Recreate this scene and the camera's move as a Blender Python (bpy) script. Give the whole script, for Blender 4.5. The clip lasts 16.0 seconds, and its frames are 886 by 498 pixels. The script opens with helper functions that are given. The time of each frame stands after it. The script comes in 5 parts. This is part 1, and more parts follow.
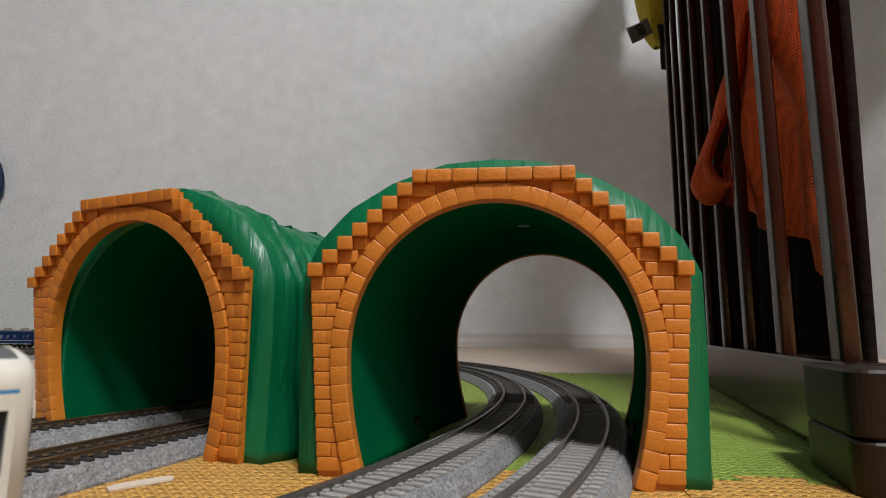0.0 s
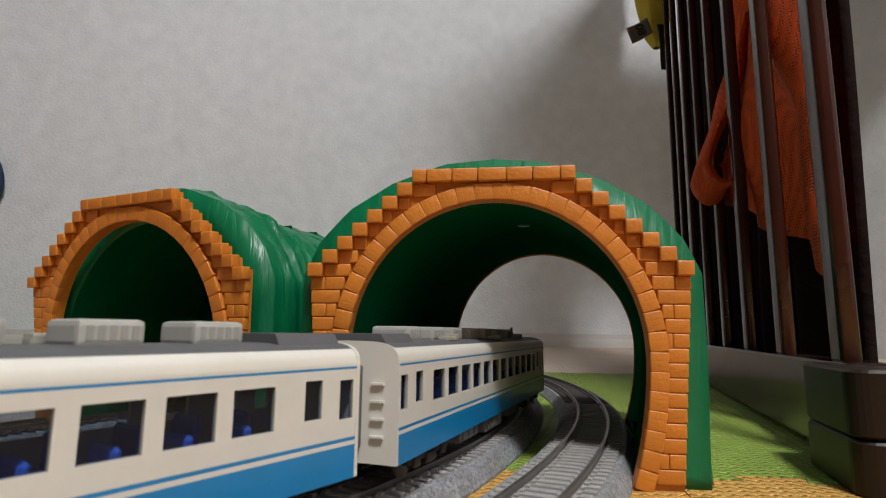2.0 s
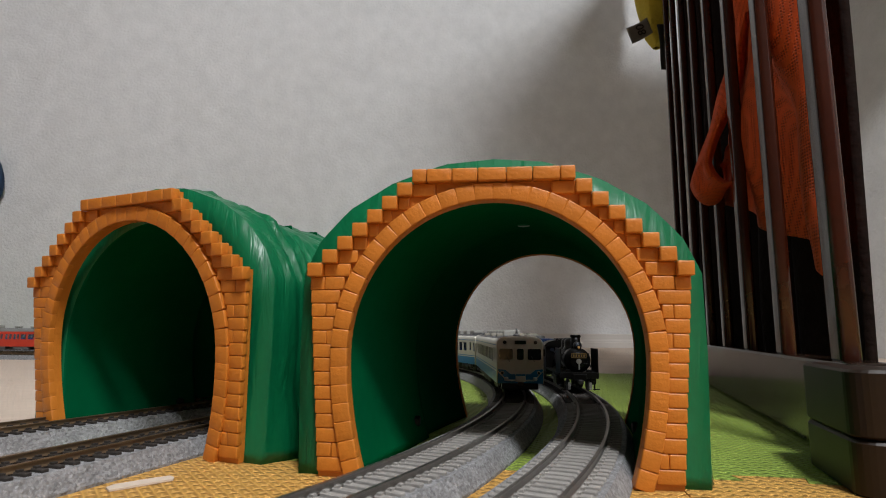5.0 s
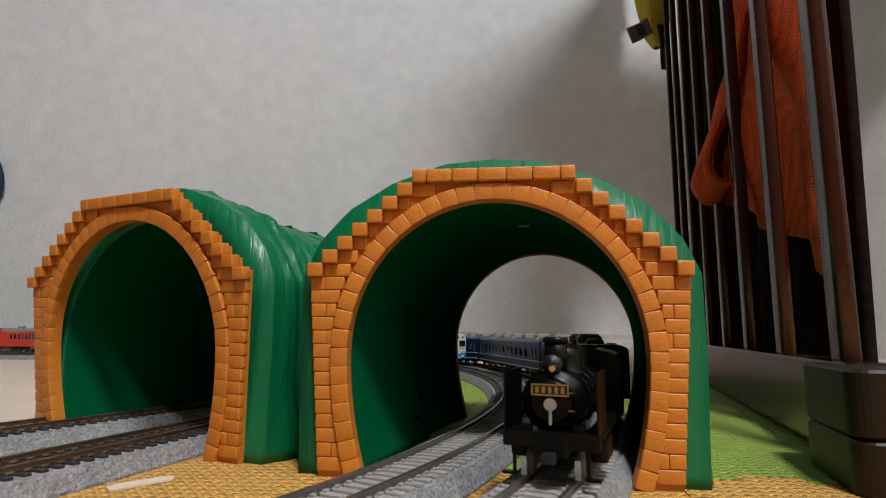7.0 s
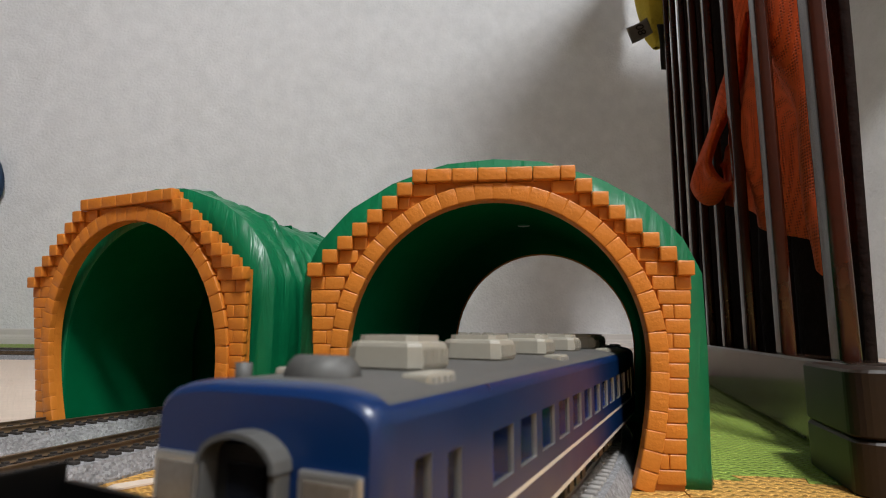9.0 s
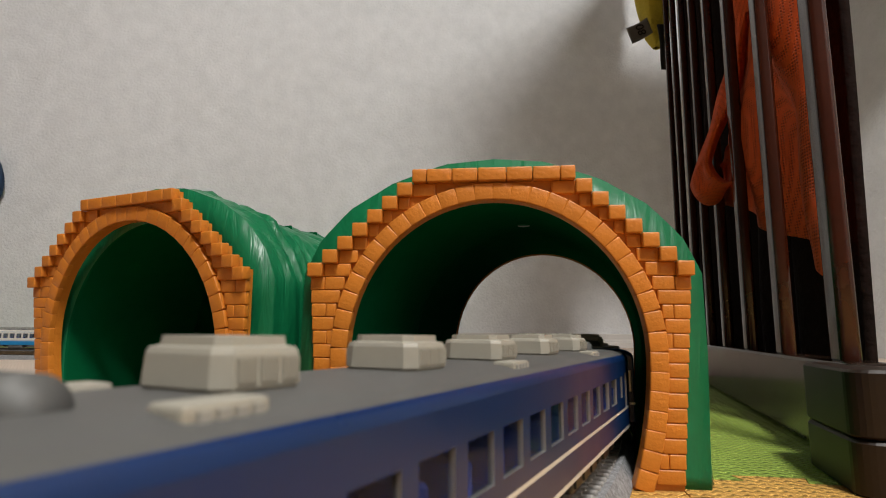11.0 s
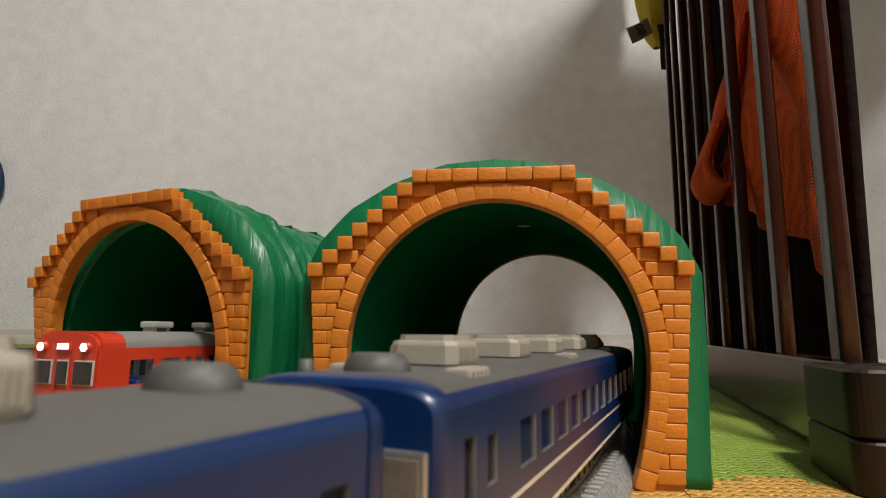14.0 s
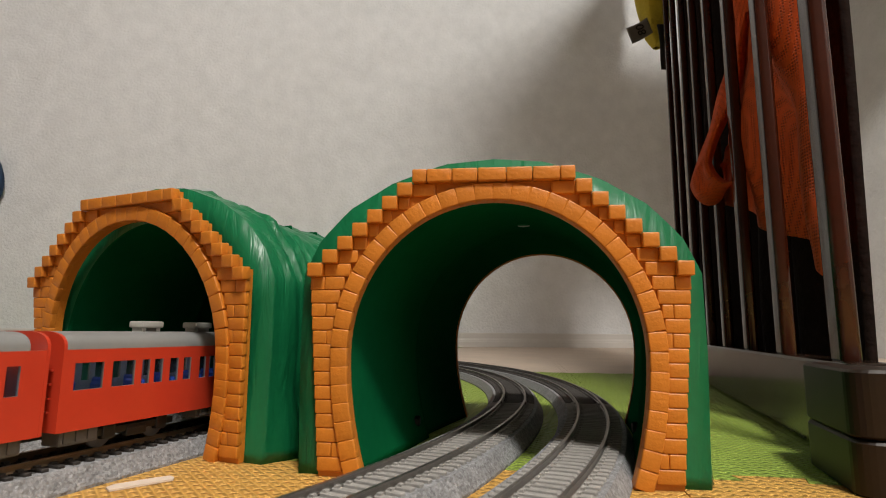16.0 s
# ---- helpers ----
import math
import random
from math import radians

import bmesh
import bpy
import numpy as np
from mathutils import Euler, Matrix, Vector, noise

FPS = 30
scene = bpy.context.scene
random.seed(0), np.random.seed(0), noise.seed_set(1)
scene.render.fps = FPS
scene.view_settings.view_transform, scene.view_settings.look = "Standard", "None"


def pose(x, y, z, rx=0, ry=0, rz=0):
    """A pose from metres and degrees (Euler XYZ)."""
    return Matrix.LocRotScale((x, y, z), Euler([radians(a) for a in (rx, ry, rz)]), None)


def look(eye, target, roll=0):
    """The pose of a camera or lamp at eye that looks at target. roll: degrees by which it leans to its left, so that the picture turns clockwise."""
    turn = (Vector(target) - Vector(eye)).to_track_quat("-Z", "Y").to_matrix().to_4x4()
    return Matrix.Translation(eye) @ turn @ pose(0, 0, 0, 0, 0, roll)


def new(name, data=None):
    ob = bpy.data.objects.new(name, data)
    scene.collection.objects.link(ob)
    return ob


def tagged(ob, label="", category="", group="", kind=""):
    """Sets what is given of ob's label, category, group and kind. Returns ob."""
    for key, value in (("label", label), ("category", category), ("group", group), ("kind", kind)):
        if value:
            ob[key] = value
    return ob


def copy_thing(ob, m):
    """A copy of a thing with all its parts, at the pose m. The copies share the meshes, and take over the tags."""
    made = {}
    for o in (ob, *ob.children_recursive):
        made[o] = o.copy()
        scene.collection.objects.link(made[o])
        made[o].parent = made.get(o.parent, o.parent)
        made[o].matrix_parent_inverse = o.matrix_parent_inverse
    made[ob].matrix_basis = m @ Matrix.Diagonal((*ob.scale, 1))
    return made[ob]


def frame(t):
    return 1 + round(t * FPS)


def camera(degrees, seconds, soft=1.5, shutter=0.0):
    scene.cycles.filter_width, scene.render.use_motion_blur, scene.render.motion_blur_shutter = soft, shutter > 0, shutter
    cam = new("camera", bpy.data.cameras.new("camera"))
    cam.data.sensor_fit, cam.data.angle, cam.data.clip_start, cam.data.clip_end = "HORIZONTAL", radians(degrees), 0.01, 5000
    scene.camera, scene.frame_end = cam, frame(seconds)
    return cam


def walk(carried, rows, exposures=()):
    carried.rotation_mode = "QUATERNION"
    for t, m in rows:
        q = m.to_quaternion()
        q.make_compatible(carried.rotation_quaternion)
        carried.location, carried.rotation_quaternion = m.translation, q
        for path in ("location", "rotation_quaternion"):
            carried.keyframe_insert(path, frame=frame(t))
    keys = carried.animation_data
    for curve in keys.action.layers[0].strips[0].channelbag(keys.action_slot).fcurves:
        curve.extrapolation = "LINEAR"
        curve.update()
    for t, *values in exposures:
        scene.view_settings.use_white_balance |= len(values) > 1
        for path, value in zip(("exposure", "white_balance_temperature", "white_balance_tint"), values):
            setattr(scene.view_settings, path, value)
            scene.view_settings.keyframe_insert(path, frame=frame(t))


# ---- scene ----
# camera: stands still on the mat beside the track
EYE = (0.0, 0.0, 0.0589)
PITCH, ROLL = 8.6, 0.53
cam = camera(78.1, 16.0, 0.95)
cam.data.dof.use_dof, cam.data.dof.focus_distance, cam.data.dof.aperture_fstop = True, 0.36, 29.0
aim = (0.0, math.cos(radians(PITCH)), EYE[2] + math.sin(radians(PITCH)))
walk(cam, [(0.0, look(EYE, aim, ROLL)), (16.0, look(EYE, aim, ROLL))], [(0.0, 0.0, 6450, 10), (7.0, 0.03, 6450, 10), (8.5, 0.12, 6450, 10), (9.2, 0.20, 6500, 10), (11.3, 0.16, 6900, 10), (16.0, 0.18, 7150, 10)])

# dim room world, and the ceiling lamp
world = bpy.data.worlds.new("world")
world.use_nodes = True
world.node_tree.nodes["Background"].inputs[0].default_value = (0.9, 0.93, 1.0, 1)
world.node_tree.nodes["Background"].inputs[1].default_value = 0.014
scene.world = world


def round_lamp(name, place, radius, power, colour):
    data = bpy.data.lights.new(name, "POINT")
    data.shadow_soft_size, data.energy, data.color = radius, power, colour
    ob = new(name, data)
    ob.location = place
    return ob


round_lamp("ceiling_lamp_light", (0.315, -0.95, 2.24), 0.17, 210, (0.95, 0.972, 0.985))


# ---- materials ----
PAINT = 0.82  # share of the light that the paints throw back


def material(name, base, rough=0.5, metal=0.0, vary=0.12, scale=60.0, bump=0.0, bump_scale=400.0, coat=0.0,
             rand=0.0, spec=0.5, alpha=1.0, glow=0.0):
    m = bpy.data.materials.new(name)
    m.use_nodes = True
    nt = m.node_tree
    b = nt.nodes["Principled BSDF"]
    tc = nt.nodes.new("ShaderNodeTexCoord")
    n1 = nt.nodes.new("ShaderNodeTexNoise")
    n1.inputs["Scale"].default_value, n1.inputs["Detail"].default_value = scale, 5
    n2 = nt.nodes.new("ShaderNodeTexNoise")
    n2.inputs["Scale"].default_value, n2.inputs["Detail"].default_value = scale * 9, 3
    nt.links.new(tc.outputs["Object"], n1.inputs["Vector"])
    nt.links.new(tc.outputs["Object"], n2.inputs["Vector"])
    add = nt.nodes.new("ShaderNodeMath")
    add.operation = "MULTIPLY_ADD"
    nt.links.new(n2.outputs["Fac"], add.inputs[0])
    add.inputs[1].default_value = 0.45
    nt.links.new(n1.outputs["Fac"], add.inputs[2])
    ramp = nt.nodes.new("ShaderNodeMapRange")
    ramp.inputs[1].default_value, ramp.inputs[2].default_value = 0.45, 1.0
    ramp.inputs[3].default_value, ramp.inputs[4].default_value = 1 - vary, 1 + vary
    nt.links.new(add.outputs[0], ramp.inputs[0])
    last = ramp.outputs[0]
    if rand:
        info = nt.nodes.new("ShaderNodeObjectInfo")
        rr = nt.nodes.new("ShaderNodeMapRange")
        rr.inputs[3].default_value, rr.inputs[4].default_value = 1 - rand, 1 + rand
        nt.links.new(info.outputs["Random"], rr.inputs[0])
        mul = nt.nodes.new("ShaderNodeMath")
        mul.operation = "MULTIPLY"
        nt.links.new(last, mul.inputs[0])
        nt.links.new(rr.outputs[0], mul.inputs[1])
        last = mul.outputs[0]
    mix = nt.nodes.new("ShaderNodeMix")
    mix.data_type, mix.blend_type = "RGBA", "MULTIPLY"
    mix.inputs[0].default_value = 1.0
    mix.inputs[6].default_value = (*[c * PAINT for c in base], 1)
    nt.links.new(last, mix.inputs[7])
    nt.links.new(mix.outputs[2], b.inputs["Base Color"])
    b.inputs["Metallic"].default_value = metal
    b.inputs["Specular IOR Level"].default_value = spec
    b.inputs["Coat Weight"].default_value = coat
    rm = nt.nodes.new("ShaderNodeMapRange")
    rm.inputs[3].default_value, rm.inputs[4].default_value = max(rough - 0.07, 0.02), min(rough + 0.07, 1)
    nt.links.new(n1.outputs["Fac"], rm.inputs[0])
    nt.links.new(rm.outputs[0], b.inputs["Roughness"])
    if bump:
        n3 = nt.nodes.new("ShaderNodeTexNoise")
        n3.inputs["Scale"].default_value, n3.inputs["Detail"].default_value = bump_scale, 4
        nt.links.new(tc.outputs["Object"], n3.inputs["Vector"])
        bp = nt.nodes.new("ShaderNodeBump")
        bp.inputs["Strength"].default_value, bp.inputs["Distance"].default_value = 1.0, bump
        nt.links.new(n3.outputs["Fac"], bp.inputs["Height"])
        nt.links.new(bp.outputs[0], b.inputs["Normal"])
    if alpha < 1:
        b.inputs["Alpha"].default_value = alpha
    if glow:
        b.inputs["Emission Color"].default_value = (*base, 1)
        b.inputs["Emission Strength"].default_value = glow
    return m


def foam_material(name, base, depth=0.0017):
    """EVA foam with a pressed weave of small raised bars, alternating in direction."""
    m = material(name, base, 0.62, vary=0.1, scale=9)
    nt = m.node_tree
    b = nt.nodes["Principled BSDF"]
    tc = nt.nodes.new("ShaderNodeTexCoord")
    mp = nt.nodes.new("ShaderNodeMapping")
    mp.inputs["Rotation"].default_value = (0, 0, radians(45))
    br = nt.nodes.new("ShaderNodeTexBrick")
    br.inputs["Scale"].default_value = 1.0
    br.inputs["Brick Width"].default_value, br.inputs["Row Height"].default_value = 0.0064, 0.0042
    br.inputs["Mortar Size"].default_value, br.inputs["Mortar Smooth"].default_value = 0.0019, 1.0
    br.inputs["Color1"].default_value = br.inputs["Color2"].default_value = (1, 1, 1, 1)
    br.inputs["Mortar"].default_value = (0, 0, 0, 1)
    bp = nt.nodes.new("ShaderNodeBump")
    bp.inputs["Strength"].default_value, bp.inputs["Distance"].default_value = 1.0, depth
    nt.links.new(tc.outputs["Object"], mp.inputs["Vector"])
    nt.links.new(mp.outputs[0], br.inputs["Vector"])
    nt.links.new(br.outputs["Color"], bp.inputs["Height"])
    nt.links.new(bp.outputs[0], b.inputs["Normal"])
    return m


def ballast_material(name, base):
    """Grey plastic ballast with speckles."""
    m = material(name, base, 0.85, vary=0.2, scale=120, bump=0.0012, bump_scale=700)
    nt = m.node_tree
    b = nt.nodes["Principled BSDF"]
    tc = nt.nodes.new("ShaderNodeTexCoord")
    v = nt.nodes.new("ShaderNodeTexVoronoi")
    v.inputs["Scale"].default_value = 900
    nt.links.new(tc.outputs["Object"], v.inputs["Vector"])
    mr = nt.nodes.new("ShaderNodeMapRange")
    mr.inputs[3].default_value, mr.inputs[4].default_value = 0.6, 1.4
    nt.links.new(v.outputs["Color"], mr.inputs[0])
    mix = nt.nodes.new("ShaderNodeMix")
    mix.data_type, mix.blend_type = "RGBA", "MULTIPLY"
    mix.inputs[0].default_value = 1.0
    nt.links.new(b.inputs["Base Color"].links[0].from_socket, mix.inputs[6])
    nt.links.new(mr.outputs[0], mix.inputs[7])
    nt.links.new(mix.outputs[2], b.inputs["Base Color"])
    return m


def mesh_cloth_material(name, base):
    """Knitted cloth with rows of small holes."""
    m = material(name, base, 0.9, vary=0.15, scale=40)
    nt = m.node_tree
    b = nt.nodes["Principled BSDF"]
    tc = nt.nodes.new("ShaderNodeTexCoord")
    v = nt.nodes.new("ShaderNodeTexVoronoi")
    v.inputs["Scale"].default_value, v.inputs["Randomness"].default_value = 460, 0.0
    nt.links.new(tc.outputs["Object"], v.inputs["Vector"])
    mr = nt.nodes.new("ShaderNodeMapRange")
    mr.inputs[1].default_value, mr.inputs[2].default_value = 0.15, 0.45
    mr.inputs[3].default_value, mr.inputs[4].default_value = 0.45, 1.0
    nt.links.new(v.outputs["Distance"], mr.inputs[0])
    mix = nt.nodes.new("ShaderNodeMix")
    mix.data_type, mix.blend_type = "RGBA", "MULTIPLY"
    mix.inputs[0].default_value = 1.0
    nt.links.new(b.inputs["Base Color"].links[0].from_socket, mix.inputs[6])
    nt.links.new(mr.outputs[0], mix.inputs[7])
    nt.links.new(mix.outputs[2], b.inputs["Base Color"])
    bp = nt.nodes.new("ShaderNodeBump")
    bp.inputs["Strength"].default_value, bp.inputs["Distance"].default_value = 0.8, 0.002
    nt.links.new(mr.outputs[0], bp.inputs["Height"])
    nt.links.new(bp.outputs[0], b.inputs["Normal"])
    return m


def glass_material(name, tint, rough=0.05):
    m = bpy.data.materials.new(name)
    m.use_nodes = True
    nt = m.node_tree
    out = nt.nodes["Material Output"]
    b = nt.nodes["Principled BSDF"]
    b.inputs["Base Color"].default_value = (*tint, 1)
    b.inputs["Roughness"].default_value = rough
    tr = nt.nodes.new("ShaderNodeBsdfTransparent")
    tr.inputs[0].default_value = (0.85, 0.9, 0.96, 1)
    mx = nt.nodes.new("ShaderNodeMixShader")
    mx.inputs[0].default_value = 0.2
    nt.links.new(tr.outputs[0], mx.inputs[1])
    nt.links.new(b.outputs[0], mx.inputs[2])
    nt.links.new(mx.outputs[0], out.inputs[0])
    return m


def rock_plastic(name, base, rough):
    """Green moulded plastic with drapery-like folds that run down the rock."""
    m = material(name, base, rough, vary=0.12, scale=25, spec=0.4)
    nt = m.node_tree
    tc = nt.nodes.new("ShaderNodeTexCoord")
    mp = nt.nodes.new("ShaderNodeMapping")
    mp.inputs["Scale"].default_value = (1.0, 1.0, 0.22)
    nt.links.new(tc.outputs["Object"], mp.inputs["Vector"])
    folds = nt.nodes.new("ShaderNodeTexNoise")
    folds.inputs["Scale"].default_value, folds.inputs["Detail"].default_value = 135, 2.5
    folds.inputs["Distortion"].default_value = 0.9
    nt.links.new(mp.outputs[0], folds.inputs["Vector"])
    bp = nt.nodes.new("ShaderNodeBump")
    bp.inputs["Strength"].default_value, bp.inputs["Distance"].default_value = 0.9, 0.0013
    nt.links.new(folds.outputs["Fac"], bp.inputs["Height"])
    nt.links.new(bp.outputs[0], nt.nodes["Principled BSDF"].inputs["Normal"])
    return m


M = {}
M["wall"] = material("wallpaper", (0.88, 0.875, 0.885), 0.85, vary=0.075, scale=17, bump=0.003, bump_scale=110)
# ceiling and back walls out of view, coloured dark to cut bounced light
M["ceiling"] = material("unseen_dark_ceiling", (0.16, 0.145, 0.125), 0.8, vary=0.1, scale=4)
M["back_wall"] = material("unseen_dark_wall", (0.09, 0.075, 0.06), 0.75, vary=0.1, scale=3)
M["baseboard"] = material("baseboard_paint", (0.76, 0.71, 0.67), 0.45, vary=0.05, scale=8)
M["under"] = material("wood_floor", (0.42, 0.27, 0.15), 0.4, vary=0.25, scale=6)
M["foam_orange"] = foam_material("foam_orange", (0.76, 0.41, 0.095))
M["foam_green"] = foam_material("foam_green", (0.34, 0.47, 0.075))
M["foam_cream"] = foam_material("foam_cream", (0.82, 0.66, 0.54), 0.0004)
M["brick"] = material("orange_plastic", (0.69, 0.225, 0.025), 0.42, vary=0.07, scale=40, bump=0.0003, bump_scale=500, rand=0.06)
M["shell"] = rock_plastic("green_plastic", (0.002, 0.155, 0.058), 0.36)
# same plastic as outside, its colour darkened for the shade inside the tunnels
M["shell_inner"] = material("shaded_inner_green", (0.0015, 0.105, 0.038), 0.45, vary=0.14, scale=18, bump=0.0006, bump_scale=40, spec=0.0)
M["ballast"] = ballast_material("grey_ballast", (0.30, 0.30, 0.31))
M["tie_grey"] = material("concrete_sleeper", (0.36, 0.34, 0.32), 0.75, vary=0.15, scale=200, rand=0.1)
M["tie_dark"] = material("dark_wood_sleeper", (0.035, 0.028, 0.024), 0.7, vary=0.25, scale=200, rand=0.2)
M["rail"] = material("nickel_rail", (0.36, 0.34, 0.32), 0.33, 0.9, vary=0.15, scale=150)
M["rail_brown"] = material("browned_rail", (0.25, 0.17, 0.10), 0.45, 0.7, vary=0.2, scale=150)
M["white"] = material("cream_white_paint", (0.80, 0.77, 0.70), 0.35, vary=0.04, scale=60, coat=0.2)
M["blue"] = material("sky_blue_paint", (0.008, 0.24, 0.56), 0.32, vary=0.05, scale=60, coat=0.2)
M["navy"] = material("night_blue_paint", (0.002, 0.024, 0.108), 0.30, vary=0.06, scale=60)
M["red"] = material("vermilion_paint", (0.66, 0.055, 0.025), 0.32, vary=0.05, scale=60, coat=0.2)
M["roof_grey"] = material("grey_roof", (0.105, 0.104, 0.100), 0.55, vary=0.06, scale=50)
M["roof_light"] = material("light_grey_roof", (0.25, 0.25, 0.245), 0.55, vary=0.06, scale=50)
M["roof_dark"] = material("dark_grey_roof", (0.11, 0.11, 0.115), 0.6, vary=0.08, scale=50)
M["unit"] = material("beige_plastic", (0.39, 0.365, 0.305), 0.5, vary=0.05, scale=60)
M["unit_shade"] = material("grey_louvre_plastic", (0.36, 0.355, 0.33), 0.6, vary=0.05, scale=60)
M["unit_grey"] = material("grey_plastic", (0.46, 0.455, 0.42), 0.5, vary=0.05, scale=60)
M["black"] = material("black_plastic", (0.016, 0.016, 0.016), 0.42, vary=0.2, scale=90)
M["engine"] = material("black_engine_paint", (0.0035, 0.0032, 0.003), 0.34, vary=0.2, scale=90, spec=0.2)
M["gear"] = material("grey_underframe", (0.13, 0.13, 0.13), 0.6, vary=0.1, scale=90)
M["silver"] = material("silver_trim", (0.62, 0.62, 0.6), 0.3, 0.8, vary=0.05)
M["brass"] = material("brass", (0.62, 0.42, 0.14), 0.3, 0.9, vary=0.1)
M["coal"] = material("coal", (0.010, 0.010, 0.011), 0.55, vary=0.3, scale=300, bump=0.002, bump_scale=400)
M["seat"] = material("blue_seat", (0.03, 0.13, 0.72), 0.7, vary=0.1)
M["inside"] = material("interior_plastic", (0.42, 0.42, 0.42), 0.7, vary=0.08)
M["glass"] = glass_material("window_glass", (0.02, 0.025, 0.04))
M["end_glass"] = material("brown_end_window", (0.20, 0.17, 0.14), 0.12, vary=0.3, scale=120)
M["dark_glass"] = material("dark_window_glass", (0.012, 0.014, 0.02), 0.12, vary=0.2, scale=50)
M["lamp_on"] = material("lit_headlight", (1.0, 0.86, 0.6), 0.3, glow=6.0, vary=0.0)
M["sign_on"] = material("lit_sign", (0.35, 0.4, 1.0), 0.3, glow=3.0, vary=0.0)
M["amber"] = material("amber_lamp", (0.45, 0.25, 0.09), 0.3, glow=0.03, vary=0.0)
M["wood"] = material("dark_lacquered_wood", (0.044, 0.009, 0.004), 0.17, vary=0.25, scale=18)
M["wood_black"] = material("dark_brown_block", (0.020, 0.010, 0.006), 0.15, vary=0.2, scale=20, spec=0.6)
M["block"] = material("matt_brown_block", (0.019, 0.010, 0.006), 0.42, vary=0.2, scale=20, spec=0.35)
M["towel"] = mesh_cloth_material("orange_mesh_cloth", (0.86, 0.115, 0.018))
M["yellow"] = material("yellow_cloth", (0.66, 0.52, 0.05), 0.85, vary=0.15, scale=30, bump=0.002, bump_scale=200)
M["blue_cloth"] = material("dark_blue_cloth", (0.02, 0.05, 0.11), 0.9, vary=0.15, scale=30)
M["tag"] = material("grey_cloth_tag", (0.40, 0.38, 0.36), 0.9, vary=0.1)
M["strap"] = material("black_strap", (0.02, 0.02, 0.02), 0.8)
M["tape"] = material("white_paper_tape", (0.80, 0.66, 0.54), 0.8, vary=0.06, scale=40)
M["strip_light"] = material("cabin_light", (0.85, 0.9, 1.0), 0.5, glow=1.6, vary=0.0)
# near-black for the sheets added around the cot to block the lamp
M["blanket"] = material("near_black_sheet", (0.012, 0.006, 0.005), 0.95, vary=0.25, scale=30, bump=0.002, bump_scale=150, spec=0.1)


# ---- mesh helpers ----
def finish(bm, name, mats, smooth=False):
    bmesh.ops.recalc_face_normals(bm, faces=bm.faces)
    me = bpy.data.meshes.new(name)
    bm.to_mesh(me)
    bm.free()
    for m in mats if isinstance(mats, (list, tuple)) else [mats]:
        me.materials.append(m)
    for p in me.polygons:
        p.use_smooth = smooth
    return me


def part(name, bm, mats, parent=None, label="", smooth=False):
    ob = new(name, finish(bm, name, mats, smooth))
    if parent:
        ob.parent = parent
    if label:
        ob["label"] = label
    return ob


def box(bm, c, s, bevel=0.0, mat=0, turn=None, seg=2):
    t = bmesh.new()
    bmesh.ops.create_cube(t, size=1.0)
    bmesh.ops.scale(t, vec=s, verts=t.verts)
    if bevel:
        bmesh.ops.bevel(t, geom=t.edges[:], offset=bevel, segments=seg, profile=0.6, affect="EDGES", clamp_overlap=True)
    if turn is not None:
        bmesh.ops.transform(t, matrix=turn, verts=t.verts)
    bmesh.ops.translate(t, vec=c, verts=t.verts)
    merge(bm, t, mat)
    return bm


def merge(bm, t, mat=0):
    for f in t.faces:
        f.material_index = mat
    me = bpy.data.meshes.new("tmp")
    t.to_mesh(me)
    t.free()
    bm.from_mesh(me)
    bpy.data.meshes.remove(me)


def tube(bm, a, b, r1, r2=None, seg=20, mat=0, bevel=0.0):
    a, b = Vector(a), Vector(b)
    t = bmesh.new()
    bmesh.ops.create_cone(t, cap_ends=True, segments=seg, radius1=r1, radius2=r1 if r2 is None else r2, depth=(b - a).length)
    if bevel:
        bmesh.ops.bevel(t, geom=[e for e in t.edges if abs(e.verts[0].co.z - e.verts[1].co.z) < 1e-6], offset=bevel, segments=2,
                        affect="EDGES", clamp_overlap=True)
    q = (b - a).to_track_quat("Z", "Y").to_matrix().to_4x4()
    bmesh.ops.transform(t, matrix=Matrix.Translation((a + b) / 2) @ q, verts=t.verts)
    merge(bm, t, mat)
    return bm


def prism(bm, pts, axis_from, axis_to, put, mat=0):
    """A closed outline pts extruded from axis_from to axis_to; put(p, d) gives the place."""
    a = [bm.verts.new(put(p, axis_from)) for p in pts]
    b = [bm.verts.new(put(p, axis_to)) for p in pts]
    fs = [bm.faces.new(a), bm.faces.new(b[::-1])]
    n = len(pts)
    for i in range(n):
        fs.append(bm.faces.new((a[i], b[i], b[(i + 1) % n], a[(i + 1) % n])))
    for f in fs:
        f.material_index = mat
    return bm


def quad(bm, pts, mat=0):
    f = bm.faces.new([bm.verts.new(p) for p in pts])
    f.material_index = mat
    return f


def empty(name, m, label, category, group=""):
    ob = new(name)
    ob.matrix_world = m
    return tagged(ob, label, category, group)


# ---- track plan ----
RAIL = 0.0115
ARC_A = ((-0.667, 0.534), 0.730)
ARC_B = ((-0.674, 0.533), 0.789)


def arc_path(arc, start):
    """A straight run-in, then an arc from the angle start to the far side, then straight to the left."""
    (cx, cy), r = arc
    a0 = radians(start)

    def at(s):
        quarter = r * math.pi / 2
        if s < a0 * r:
            d = Vector((-math.sin(a0), math.cos(a0), 0))
            return Vector((cx + r * math.cos(a0), cy + r * math.sin(a0), 0)) + d * (s - a0 * r), a0 + math.pi / 2
        if s <= quarter:
            a = s / r
            return Vector((cx + r * math.cos(a), cy + r * math.sin(a), 0)), a + math.pi / 2
        return Vector((cx - (s - quarter), cy + r, 0)), math.pi
    return at


